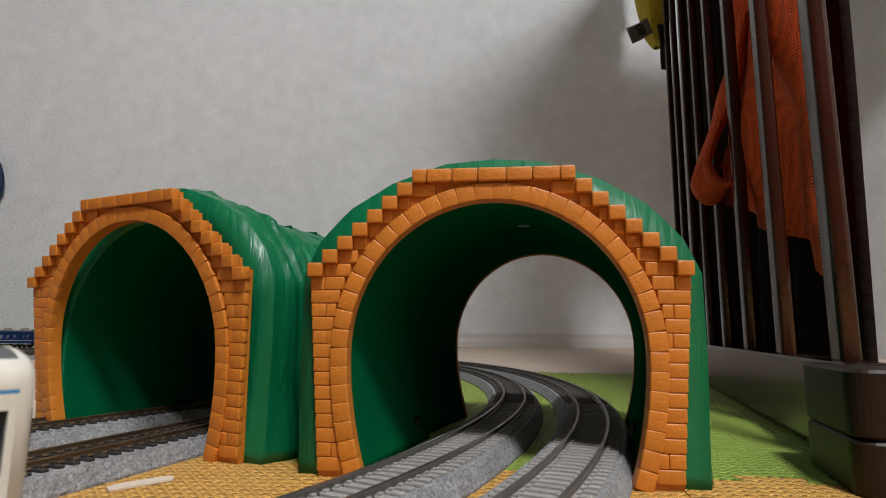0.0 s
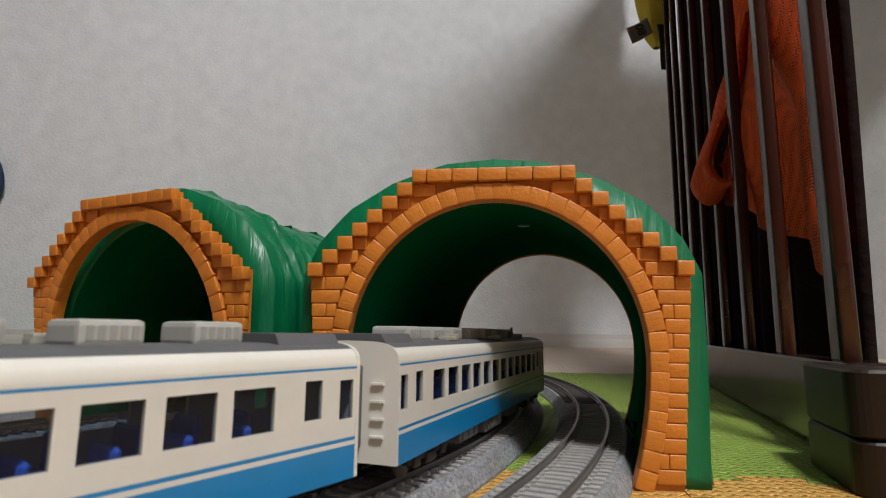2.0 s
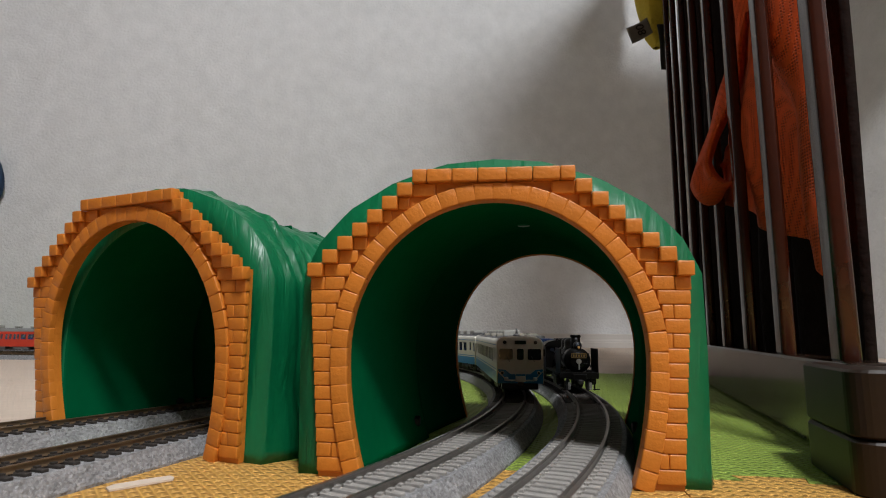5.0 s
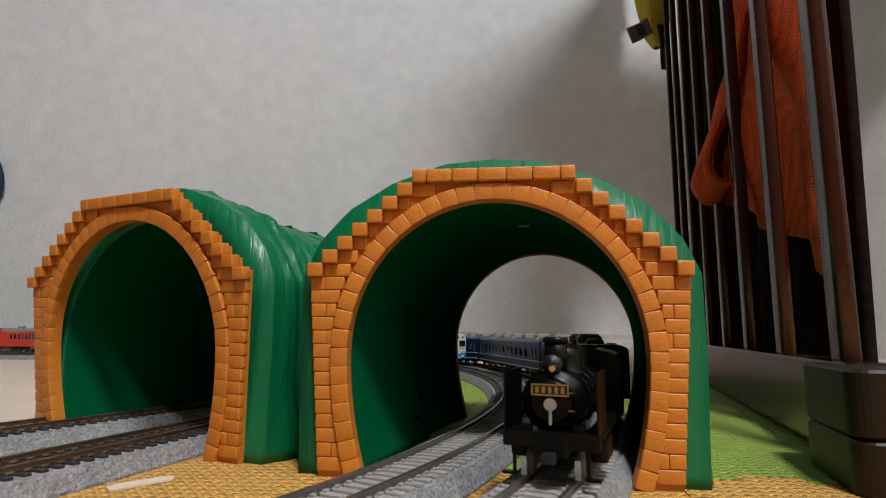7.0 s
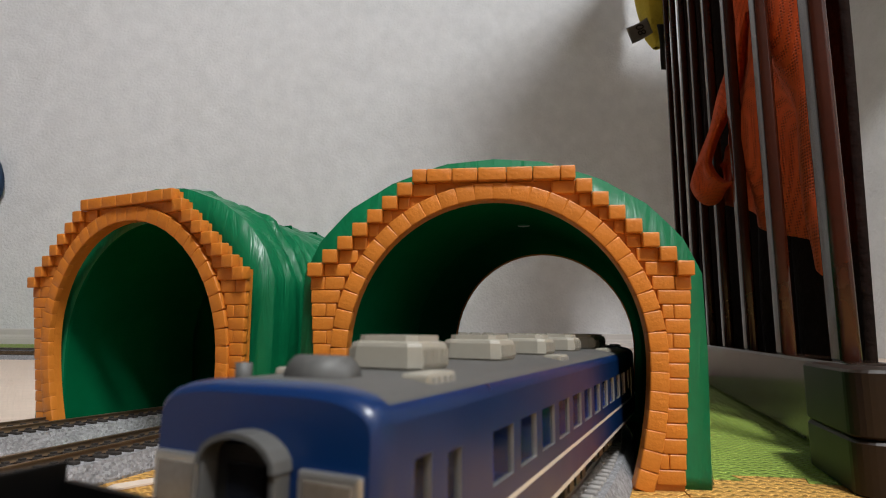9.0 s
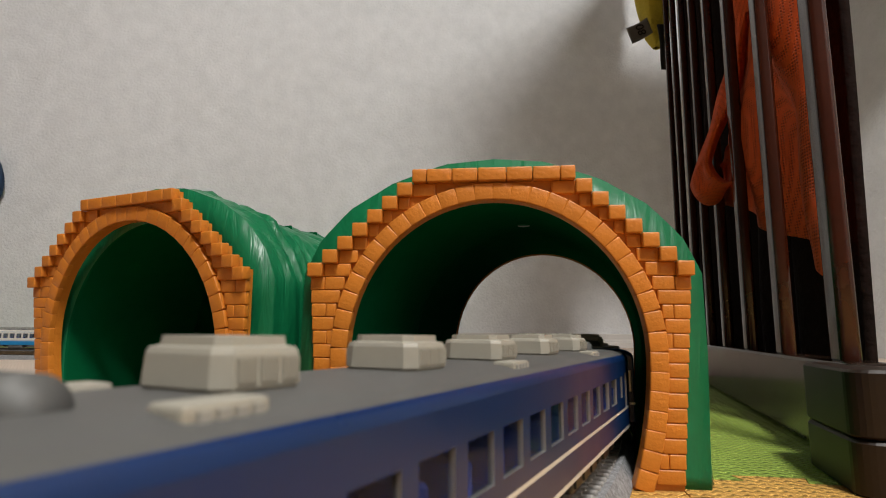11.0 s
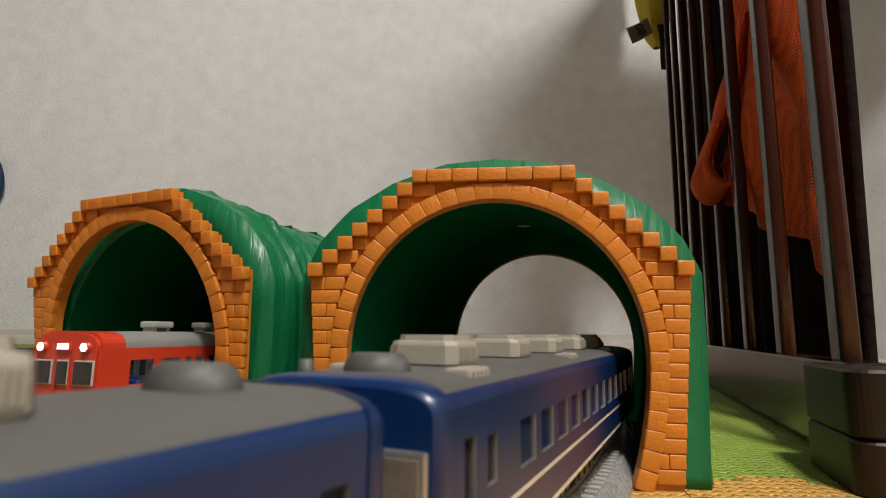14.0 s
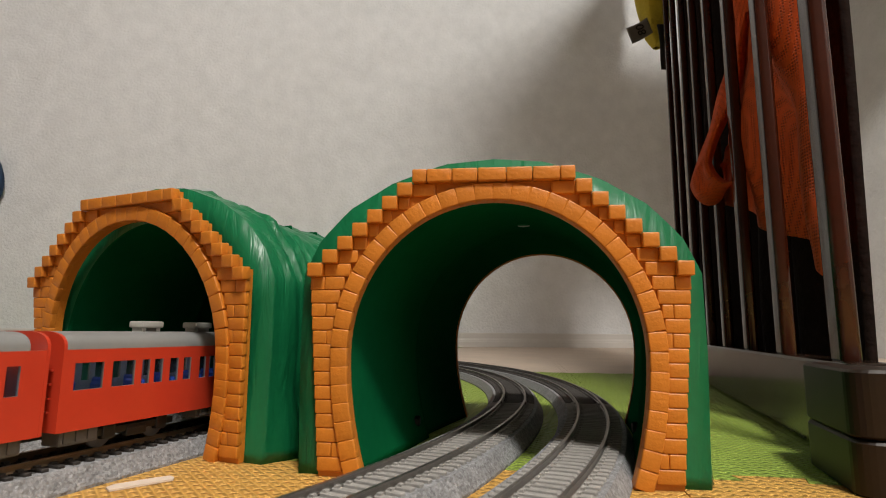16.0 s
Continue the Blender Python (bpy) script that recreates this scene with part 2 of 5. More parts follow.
def line_path(x0, degrees, straight, r):
    d = radians(degrees)
    e = Vector((x0 + straight * math.cos(d), straight * math.sin(d), 0))
    c = e + Vector((-math.sin(d), math.cos(d), 0)) * r
    bend = (math.pi - d) * r

    def at(s):
        if s <= straight:
            return Vector((x0 + s * math.cos(d), s * math.sin(d), 0)), d
        if s <= straight + bend:
            h = d + (s - straight) / r
            return c + Vector((math.sin(h), -math.cos(h), 0)) * r, h
        return Vector((c.x - (s - straight - bend), c.y + r, 0)), math.pi
    return at


PATH_A, PATH_B = arc_path(ARC_A, -34.0), arc_path(ARC_B, -27.3)
PATH_C = line_path(-0.2262, 71.2, 0.50, 0.50)
PATH_D = line_path(-0.352, 64.1, 0.52, 0.41)


# ---- room ----
def slab(name, a, b, z0, z1, thick, mat):
    """A wall between two plan points, its face on the line, its thickness away on the far side."""
    a, b = Vector((*a, 0)), Vector((*b, 0))
    n = (b - a).normalized().cross(Vector((0, 0, 1))) * thick
    bm = bmesh.new()
    prism(bm, [a, b, b - n, a - n], z0, z1, lambda p, d: (p.x, p.y, d))
    return tagged(part(name, bm, mat), kind="structure")


WALL_L, WALL_R = Vector((-2.6, 1.907, 0)), Vector((2.2, 2.423, 0))
slab("wall_north", WALL_L.xy, WALL_R.xy, -0.012, 2.4, 0.1, M["wall"])
slab("wall_east", (1.15, 2.6), (1.15, -2.4), -0.012, 2.4, 0.1, M["wall"])
slab("wall_south", (2.2, -2.3), (-2.6, -2.3), -0.012, 2.4, 0.1, M["back_wall"])
slab("wall_west", (-2.5, -2.4), (-2.5, 2.2), -0.012, 2.4, 0.1, M["back_wall"])
bm = bmesh.new()
box(bm, (-0.2, 0.1, 2.45), (5.2, 5.4, 0.1))
tagged(part("ceiling", bm, M["ceiling"]), kind="structure")
# skirting with a stepped top
wdir = (WALL_R - WALL_L).normalized()
wn = wdir.cross(Vector((0, 0, 1)))
bm = bmesh.new()
prof = [(0, -0.010), (0.014, -0.010), (0.014, 0.020), (0.0125, 0.023), (0.0125, 0.026), (0.009, 0.034), (0.009, 0.052), (0.007, 0.0555), (0, 0.0555)]
prism(bm, prof, 0.0, (WALL_R - WALL_L).length, lambda p, d: WALL_L + wdir * d + wn * p[0] + Vector((0, 0, p[1])))
tagged(part("baseboard", bm, M["baseboard"]), kind="structure")

# floor under the mats, and the jigsaw foam mats
bm = bmesh.new()
box(bm, (-0.2, 0.1, -0.035), (5.2, 5.4, 0.05))
floor = tagged(part("floor", bm, M["under"]), kind="structure")
MAT_TURN, MAT_ROW, MAT_COL, MAT = -0.144, 0.249, 0.060, 0.30


def jig_edge(a, b, side):
    """Points from a to b along a jigsaw seam with square teeth."""
    d = (b - a).normalized()
    n = Vector((-d.y, d.x)) * 0.0085 * side
    out = [a]
    k, pitch = 5, MAT / 11
    for i in range(k):
        p0, p1 = a + d * pitch * (2 * i + 1), a + d * pitch * (2 * i + 2)
        out += [p0 + d * 0.0015, p0 - d * 0.001 + n, p1 + d * 0.001 + n, p1 - d * 0.0015]
    return out


def mat_mesh(cell):
    gap = 0.0003
    c = [Vector((gap, gap)), Vector((MAT - gap, gap)), Vector((MAT - gap, MAT - gap)), Vector((gap, MAT - gap))]
    sides = (1, -1, -1, 1)
    pts = []
    for i in range(4):
        pts += jig_edge(c[i], c[(i + 1) % 4], sides[i])
    bm = bmesh.new()
    prism(bm, pts, -0.010, 0.0, lambda p, d: (p.x, p.y, d))
    return bm


mat_data = {}
for key in ("foam_orange", "foam_green", "foam_cream"):
    mat_data[key] = finish(mat_mesh(key), key, M[key])


def mat_colour(i, j):
    if j < 0:
        return "foam_orange" if i > -3 else "foam_cream"
    if i <= -2:
        return "foam_green" if j >= 4 else "foam_cream"
    if i == -1:
        return "foam_green" if j < 2 else "foam_cream"
    return "foam_green" if j < 2 else "foam_cream"


for j in range(-4, 7):
    for i in range(-8, 4):
        tile = new("mat_tile", mat_data[mat_colour(i, j)])
        tile.matrix_world = pose(0, 0, 0, 0, 0, math.degrees(MAT_TURN)) @ pose(MAT_COL + (i + 0.0) * MAT, MAT_ROW + j * MAT, 0)
        tile.parent = floor
bm = bmesh.new()
strip = [(0, 0), (0.043, 0.006), (0.0445, 0.010), (0.042, 0.014), (0.030, 0.0135), (0.004, 0.010), (-0.002, 0.006)]
prism(bm, strip, 0.0, 0.0007, lambda p, d: (p[0], p[1], d))
tape = tagged(part("paper_tape", bm, M["tape"]), "torn strip of white paper tape on the orange mat", "tape")
tape.matrix_world = pose(-0.1205, 0.2095, 0.0002, 0, 0, 32) @ Matrix.Diagonal((0.50, 0.80, 1, 1))


# ---- railway track ----
def sweep(bm, path, s0, s1, step, prof, mat=0):
    n = max(2, int((s1 - s0) / step))
    rows = []
    for i in range(n + 1):
        p, h = path(s0 + (s1 - s0) * i / n)
        side = Vector((math.sin(h), -math.cos(h), 0))
        rows.append([bm.verts.new(p + side * u + Vector((0, 0, z))) for u, z in prof])
    m = len(prof)
    for a, b in zip(rows, rows[1:]):
        for k in range(m):
            f = bm.faces.new((a[k], a[(k + 1) % m], b[(k + 1) % m], b[k]))
            f.material_index = mat
    bm.faces.new(rows[0])
    bm.faces.new(rows[-1][::-1])


bm = bmesh.new()
box(bm, (0, 0, 0.0084), (0.0027, 0.030, 0.0016), 0.0003, seg=1)
for sy in (-1, 1):
    for off in (-0.0022, 0.0022):
        box(bm, (0, sy * 0.00825 + off, 0.0095), (0.0020, 0.0016, 0.0009))
tie_data = {True: finish(bm, "sleeper", M["tie_dark"])}
tie_data[False] = tie_data[True].copy()
tie_data[False].materials.clear()
tie_data[False].materials.append(M["tie_grey"])


def track(label, path, s0, near, s1, dark, rail_mat, pitch):
    """Ballasted track along a path: sleepers one by one as far as `near`, joined beyond it."""
    top = empty("railway_track", Matrix(), label, "railway track", "railway tracks on the mats")
    for a, b, key in ((s0, dark, "ballast"), (dark, s1, "ballast")):
        bm = bmesh.new()
        sweep(bm, path, a, b, 0.012, [(-0.0212, 0.0), (0.0212, 0.0), (0.0212, 0.0012), (0.0172, 0.0080), (-0.0172, 0.0080), (-0.0212, 0.0012)])
        part("ballast_bed", bm, M[key], top)
    for u0 in (-0.00825, 0.00825):
        bm = bmesh.new()
        sweep(bm, path, s0, s1, 0.012, [(u0 - 0.0011, 0.0088), (u0 + 0.0011, 0.0088), (u0 + 0.0004, 0.0095), (u0 + 0.0004, 0.0108), (u0 + 0.0007, 0.0110),
                                        (u0 + 0.0007, RAIL), (u0 - 0.0007, RAIL), (u0 - 0.0007, 0.0110), (u0 - 0.0004, 0.0108), (u0 - 0.0004, 0.0095)])
        part("rail", bm, M[rail_mat], top)
    s = s0 + pitch / 2
    far = bmesh.new()
    while s < s1:
        p, h = path(s)
        m = Matrix.Translation(p) @ Matrix.Rotation(h, 4, "Z")
        if s < near:
            ob = new("sleeper", tie_data[s >= dark])
            ob.matrix_world = m
            ob.parent = top
        else:
            t = bmesh.new()
            bmesh.ops.create_cube(t, size=1.0)
            bmesh.ops.scale(t, vec=(0.0027, 0.030, 0.0016), verts=t.verts)
            bmesh.ops.transform(t, matrix=m @ Matrix.Translation((0, 0, 0.0084)), verts=t.verts)
            me = bpy.data.meshes.new("tmp")
            t.to_mesh(me)
            t.free()
            far.from_mesh(me)
            bpy.data.meshes.remove(me)
        s += pitch
    tagged(part("far_sleepers", far, M["tie_dark"], top), kind="stuff")
    for q in (dark, 0.18, 0.42):
        p, h = path(q)
        for u in (-0.00825, 0.00825):
            side = Vector((math.sin(h), -math.cos(h), 0))
            bm = bmesh.new()
            box(bm, (0, 0, 0), (0.011, 0.0026, 0.0022), 0.0005, seg=1)
            j = part("rail_joiner", bm, M[rail_mat], top)
            j.matrix_world = Matrix.Translation(p + side * u + Vector((0, 0, 0.0098))) @ Matrix.Rotation(h, 4, "Z")
    return top


track("curved model railway track on grey ballast, inner line", PATH_A, -0.62, 0.75, 2.6, -0.135, "rail", 0.0058)
track("curved model railway track on grey ballast, outer line", PATH_B, -0.66, 0.80, 2.8, -0.135, "rail", 0.0058)
track("model railway track with dark sleepers on grey ballast", PATH_C, -0.10, 0.50, 2.5, -0.09, "rail_brown", 0.0060)
track("model railway track with dark sleepers beside another track", PATH_D, -0.10, 0.52, 2.5, -0.09, "rail_brown", 0.0060)

# ---- toy tunnels ----
COURSE = 0.00567
TOP_Z, LEDGE_Z, LEDGE_U, TOP_U, BASE_U = 0.1270, 0.0873, 0.0784, 0.0340, 0.0718
STEP_U = (LEDGE_U - TOP_U) / 7


def arch(k, grow=0.0):
    """The arch's inner edge, k from 0 (left foot) to 1 (right foot), moved outwards by grow."""
    low, r, rz, zc = 0.050, 0.0605, 0.0635, 0.050
    up = math.pi * (r + rz) / 2
    s = k * (2 * low + up)
    if s < low or s > low + up:
        d = low - s if s < low else s - low - up
        x = r - 0.0078 * (d / low) ** 2 + grow
        return (-x if s < low else x), zc - d
    a = math.pi * (1 - (s - low) / up)
    return (r + grow) * math.cos(a), zc + (rz + grow) * math.sin(a)


def ring_x(z, grow):
    """Half width of the arch at height z, moved outwards."""
    if z < 0.05:
        return 0.0605 - 0.0078 * ((0.05 - z) / 0.05) ** 2 + grow
    q = (z - 0.05) / (0.0635 + grow)
    return (0.0605 + grow) * math.sqrt(1 - q * q) if q < 1 else 0.0


def outer_u(z):
    return BASE_U + (LEDGE_U - BASE_U) * z / LEDGE_Z if z < LEDGE_Z else 0.0


brick_data = {}


def brick(parent, u, z, w, h, depth, turn=0.0, proud=0.0):
    key = (round(w, 4), round(h, 4), round(depth, 4))
    if key not in brick_data:
        bm = bmesh.new()
        box(bm, (0, 0, 0), (w, depth, h), min(0.0006, w * 0.15, h * 0.15), seg=2)
        brick_data[key] = finish(bm, "brick", M["brick"], True)
    ob = new("brick", brick_data[key])
    ob.parent = parent
    ob.matrix_basis = pose(u, -proud, z, 0, turn, 0)


def portal(top, m, reveal=0.0040):
    """The orange arch front of a tunnel: backing plate and bricks; local x across, -y to the front."""
    n = 60
    inner = [arch(i / n) for i in range(n + 1)]
    outer = [(-BASE_U, 0.0), (-LEDGE_U + 0.001, LEDGE_Z - 0.001)]
    for i in range(7):
        outer += [(-LEDGE_U + STEP_U * (i + 1) + 0.001, LEDGE_Z + COURSE * i - 0.001), (-LEDGE_U + STEP_U * (i + 1) + 0.001, LEDGE_Z + COURSE * (i + 1) - 0.001)]
    outer += [(-x, z) for x, z in outer[::-1]]
    bm = bmesh.new()
    # plate between outline and arch, as strips matched by angle about the arch's centre
    def hit(a):
        best = None
        ox, oz = 0.0, 0.045
        dx, dz = math.cos(a), math.sin(a)
        for (x1, z1), (x2, z2) in zip(outer, outer[1:]):
            den = dx * (z2 - z1) - dz * (x2 - x1)
            if abs(den) < 1e-12:
                continue
            t = ((x1 - ox) * (z2 - z1) - (z1 - oz) * (x2 - x1)) / den
            k = ((x1 - ox) * dz - (z1 - oz) * dx) / den
            if t > 0 and -1e-6 <= k <= 1 + 1e-6:
                best = t if best is None else max(best, t)
        return (ox + dx * best, oz + dz * best) if best else None
    angles = [math.atan2(z - 0.045, x) for x, z in inner]
    angles = [a if a > -math.pi / 2 else a + 2 * math.pi for a in angles]
    extra = [math.atan2(z - 0.045, x) for x, z in outer]
    extra = [a if a > -math.pi / 2 else a + 2 * math.pi for a in extra]
    allv = sorted(set([round(a, 5) for a in angles + extra if min(angles) <= a <= max(angles)]), reverse=True)

    def inn(a):
        for (a1, p1), (a2, p2) in zip(zip(angles, inner), zip(angles[1:], inner[1:])):
            if a2 - 1e-6 <= a <= a1 + 1e-6:
                f = (a1 - a) / (a1 - a2) if a1 != a2 else 0
                return (p1[0] + (p2[0] - p1[0]) * f, p1[1] + (p2[1] - p1[1]) * f)
        return inner[-1]
    rows = []
    for a in allv:
        p = inn(a)
        q = hit(a) if 0.002 < p[1] else None
        if q is None:
            q = (math.copysign(BASE_U, p[0]), 0.0)
        rows.append((p, q))
    vs = [[bm.verts.new((x, y, z)) for (x, z), deep in zip(pq, (reveal, 0.0035)) for y in (0.0, deep)] for pq in rows]
    for a, b in zip(vs, vs[1:]):
        bm.faces.new((a[0], a[2], b[2], b[0]))
        bm.faces.new((a[1], b[1], b[3], a[3]))
        bm.faces.new((a[0], b[0], b[1], a[1]))
        bm.faces.new((a[2], a[3], b[3], b[2]))
    plate = part("portal", bm, M["brick"], top, "moulded orange plastic brick portal")
    plate.matrix_basis = m
    # arch stones
    count = 40
    for i in range(count):
        k = (i + 0.5) / count
        x, z = arch(k, 0.0036)
        (x1, z1), (x2, z2) = arch(k - 0.004), arch(k + 0.004)
        turn = -math.degrees(math.atan2(z2 - z1, x2 - x1))
        seg = 0.2965 / count
        brick(plate, x, z, seg * (1.02 + 0.07 * math.sin(math.pi * k)), 0.0072, 0.004, turn, 0.0008)
    # stair blocks and the top row
    for i in range(7):
        for sgn in (-1, 1):
            brick(plate, sgn * (LEDGE_U - STEP_U * (i + 0.5)), LEDGE_Z + COURSE * (i - 0.5), STEP_U + 0.0002, COURSE + 0.0002, 0.005, 0, 0.0018)
    row = [0.0062, 0.0108, 0.0108, 0.0118, 0.0108, 0.0112, 0.0062]
    u = -TOP_U
    for w in row:
        brick(plate, u + w / 2, TOP_Z - COURSE / 2, w - 0.0002, COURSE, 0.005, 0, 0.0018)
        u += w * 2 * TOP_U / sum(row)
    # filling courses
    for c in range(22):
        z = LEDGE_Z - COURSE * (c - 6 + 0.5) if c < 22 else 0
        if z < 0.002:
            continue
        rx = max(ring_x(z - COURSE / 2, 0.0068), ring_x(z, 0.0068))
        if z > LEDGE_Z - COURSE:
            i = round((z - LEDGE_Z) / COURSE + 0.5)
            end = LEDGE_U - STEP_U * (i + 1)
        else:
            end = outer_u(z)
        for sgn in (-1, 1):
            a, b = rx + 0.0002, end
            if b - a < 0.0018:
                continue
            cut = b - STEP_U * (1.0 if c % 2 else 2.1)
            pieces = [(a, b)] if cut - a < 0.0022 else [(a, cut), (cut, b)]
            for p, q in pieces:
                brick(plate, sgn * (p + q) / 2, z, q - p - 0.0001, COURSE - 0.0001, 0.003, 0, 0.0)
    return plate


SHELL = [(0.0, 0.1340), (0.022, 0.1322), (0.045, 0.1240), (0.064, 0.1125), (0.0770, 0.0985), (0.0838, 0.0840), (0.0842, 0.050), (0.0825, 0.0)]


def shell_profile(k):
    """Outer section of the rocky shell, k from 0 (left foot) to 1 (right foot)."""
    q = abs(2 * k - 1)
    steps = [math.dist(a, b) for a, b in zip(SHELL, SHELL[1:])]
    d = q * sum(steps)
    for (a, b), n in zip(zip(SHELL, SHELL[1:]), steps):
        if d <= n + 1e-9:
            f = d / n
            return math.copysign(a[0] + (b[0] - a[0]) * f, k - 0.5), a[1] + (b[1] - a[1]) * f
        d -= n
    return math.copysign(SHELL[-1][0], k - 0.5), 0.0


def tunnel(label, front, yaw, rear, rear_yaw, lean, drop=0.0):
    """Two moulded shell pieces between a front and a rear portal."""
    top = empty("toy_tunnel", Matrix(), label, "toy tunnel", "toy tunnels")
    f, r = Vector((*front, 0)), Vector((*rear, 0))
    axis = (r - f)
    length = axis.length
    axis.normalize()
    nk = 72
    for lo, hi, wide in ((0.0, 0.52, 0.0015), (0.523, 1.0, 0.0060)):
        bm = bmesh.new()
        nl = 44
        grid = {}
        for i in range(nl + 1):
            d = lo + (hi - lo) * i / nl
            yw = radians(yaw + (rear_yaw - yaw) * d)
            side = Vector((math.cos(yw), math.sin(yw), 0))
            c = f + axis * (0.0030 + (length - 0.0042) * d)
            for k in range(nk + 1):
                q = k / nk
                for inner in (False, True):
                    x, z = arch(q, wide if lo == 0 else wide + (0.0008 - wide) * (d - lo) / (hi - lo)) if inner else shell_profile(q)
                    grow = 1.0
                    if not inner:
                        p3 = Vector((x * 30 + front[0] * 90, d * 5.0, z * 9))
                        rock = noise.noise(p3) * 0.0045 + noise.noise(p3 * 2.7) * 0.0018 + noise.noise(Vector((d * 40 + z * 18, z * 11 + x * 11, front[0] * 9))) * 0.0024
                        edge = min(1.0, min(d, 1 - d) * 9)
                        rock = rock * edge - 0.0006 * (1 - edge) + 0.0025 * edge * noise.noise(Vector((d * 6, front[0] * 50, q * 3)))
                        grow = 1 + rock / 0.08
                        foot = max(0.0, 1 - z / 0.03)
                        grow += 0.05 * foot * edge
                    grid[i, k, inner] = bm.verts.new(c + side * x * grow + Vector((0, 0, z * (1 + (grow - 1) * 0.7) * (1 if inner else 1 - drop * min(1.0, d * 1.6)))))
        for i in range(nl):
            for k in range(nk):
                for inner in (False, True):
                    face = bm.faces.new((grid[i, k, inner], grid[i + 1, k, inner], grid[i + 1, k + 1, inner], grid[i, k + 1, inner]))
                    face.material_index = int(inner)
        for i in (0, nl):
            for k in range(nk):
                bm.faces.new((grid[i, k, False], grid[i, k + 1, False], grid[i, k + 1, True], grid[i, k, True]))
        for k in (0, nk):
            for i in range(nl):
                bm.faces.new((grid[i, k, False], grid[i + 1, k, False], grid[i + 1, k, True], grid[i, k, True]))
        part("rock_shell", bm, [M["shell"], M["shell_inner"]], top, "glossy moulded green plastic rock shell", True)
    # ribs and clips under the crown, screw bosses near the feet
    for d in (0.30, 0.45, 0.6):
        c = f + axis * length * d
        bm = bmesh.new()
        box(bm, (0, 0, 0), (0.050, 0.0016, 0.004), 0.0005)
        o = part("inner_rib", bm, M["shell_inner"], top)
        o.matrix_basis = Matrix.Translation(c + Vector((0.004, 0, 0.1225))) @ Matrix.Rotation(radians(yaw), 4, "Z")
    for d, u in ((0.36, 0.004), (0.36, 0.018)):
        c = f + axis * length * d
        bm = bmesh.new()
        tube(bm, (0, 0, 0), (0, 0, 0.010), 0.0032, seg=16)
        o = part("inner_clip", bm, M["shell"], top, "", True)
        o.matrix_basis = Matrix.Translation(c + Vector((u, 0, 0.1145)))
    for sgn in (-1, 1):
        c = f + axis * length * 0.46 + Vector((math.cos(radians(yaw)), math.sin(radians(yaw)), 0)) * 0.0578 * sgn
        bm = bmesh.new()
        tube(bm, (-0.0022, 0, 0), (0.0022, 0, 0), 0.0026, seg=6)
        o = part("bolt_hole", bm, M["black"], top)
        o.matrix_basis = Matrix.Translation(c + Vector((0, 0, 0.011))) @ Matrix.Rotation(radians(yaw), 4, "Z")
    portal(top, Matrix.Translation(f) @ Matrix.Rotation(radians(yaw), 4, "Z") @ Matrix.Rotation(radians(lean), 4, "X"))
    portal(top, Matrix.Translation(r) @ Matrix.Rotation(radians(rear_yaw + 180), 4, "Z"), 0.0011)
    return top


tunnel("green plastic rock tunnel with orange brick portal over two tracks", (0.0210, 0.2262), -7.0, (0.070, 0.386), -12.0, 1.0)
tunnel("green plastic rock tunnel beside another, orange brick portal", (-0.1555, 0.2830), -24.0, (-0.083, 0.432), -27.0, 5.0, 0.085)

# ---- the slatted cot ----
COT_A, COT_DIR = Vector((0.188, 0.284, 0)), Vector((0.305, 0.952, 0)).normalized()
COT_N = Vector((COT_DIR.y, -COT_DIR.x, 0))
COT_YAW = math.degrees(math.atan2(COT_DIR.y, COT_DIR.x))


def cot_at(s, back=0.0, z=0.0):
    return COT_A + COT_DIR * s + COT_N * back + Vector((0, 0, z))


cot = empty("baby_cot", Matrix.Translation(COT_A), "dark lacquered wooden cot with upright slats on foam mats", "cot")
inv = cot.matrix_world.inverted()


def cot_part(name, bm, mat, s, back, z, label="", smooth=False):
    o = part(name, bm, mat, cot, label, smooth)
    o.matrix_basis = inv @ Matrix.Translation(cot_at(s, back, z)) @ Matrix.Rotation(radians(COT_YAW), 4, "Z")
    return o


bm = bmesh.new()
box(bm, (0.345, -0.011, 0.0252), (0.78, 0.020, 0.044), 0.002)
cot_part("bottom_rail", bm, M["wood_black"], 0, 0, 0)
# top rail out of view, lengthened past the cot to cast the wall shadow
bm = bmesh.new()
box(bm, (0.96, -0.013, 0), (2.03, 0.026, 0.05), 0.004)
cot_part("top_rail", bm, M["wood"], 0, 0, 1.69)
for k in range(8):
    s = -0.021 + 0.0975 * k
    bm = bmesh.new()
    box(bm, (0, -0.0089, 0.865), (0.0165, 0.0086, 1.64), 0.0030, seg=3)
    cot_part("slat", bm, M["wood"], s, 0, 0, "", True)
bm = bmesh.new()
outline = []
for qx, qy, a0 in ((0.023, 0.023, 0), (-0.023, 0.023, 90), (-0.023, -0.023, 180), (0.023, -0.023, 270)):
    outline += [(qx + 0.008 * math.cos(radians(a0 + k * 15)), qy + 0.008 * math.sin(radians(a0 + k * 15))) for k in range(7)]
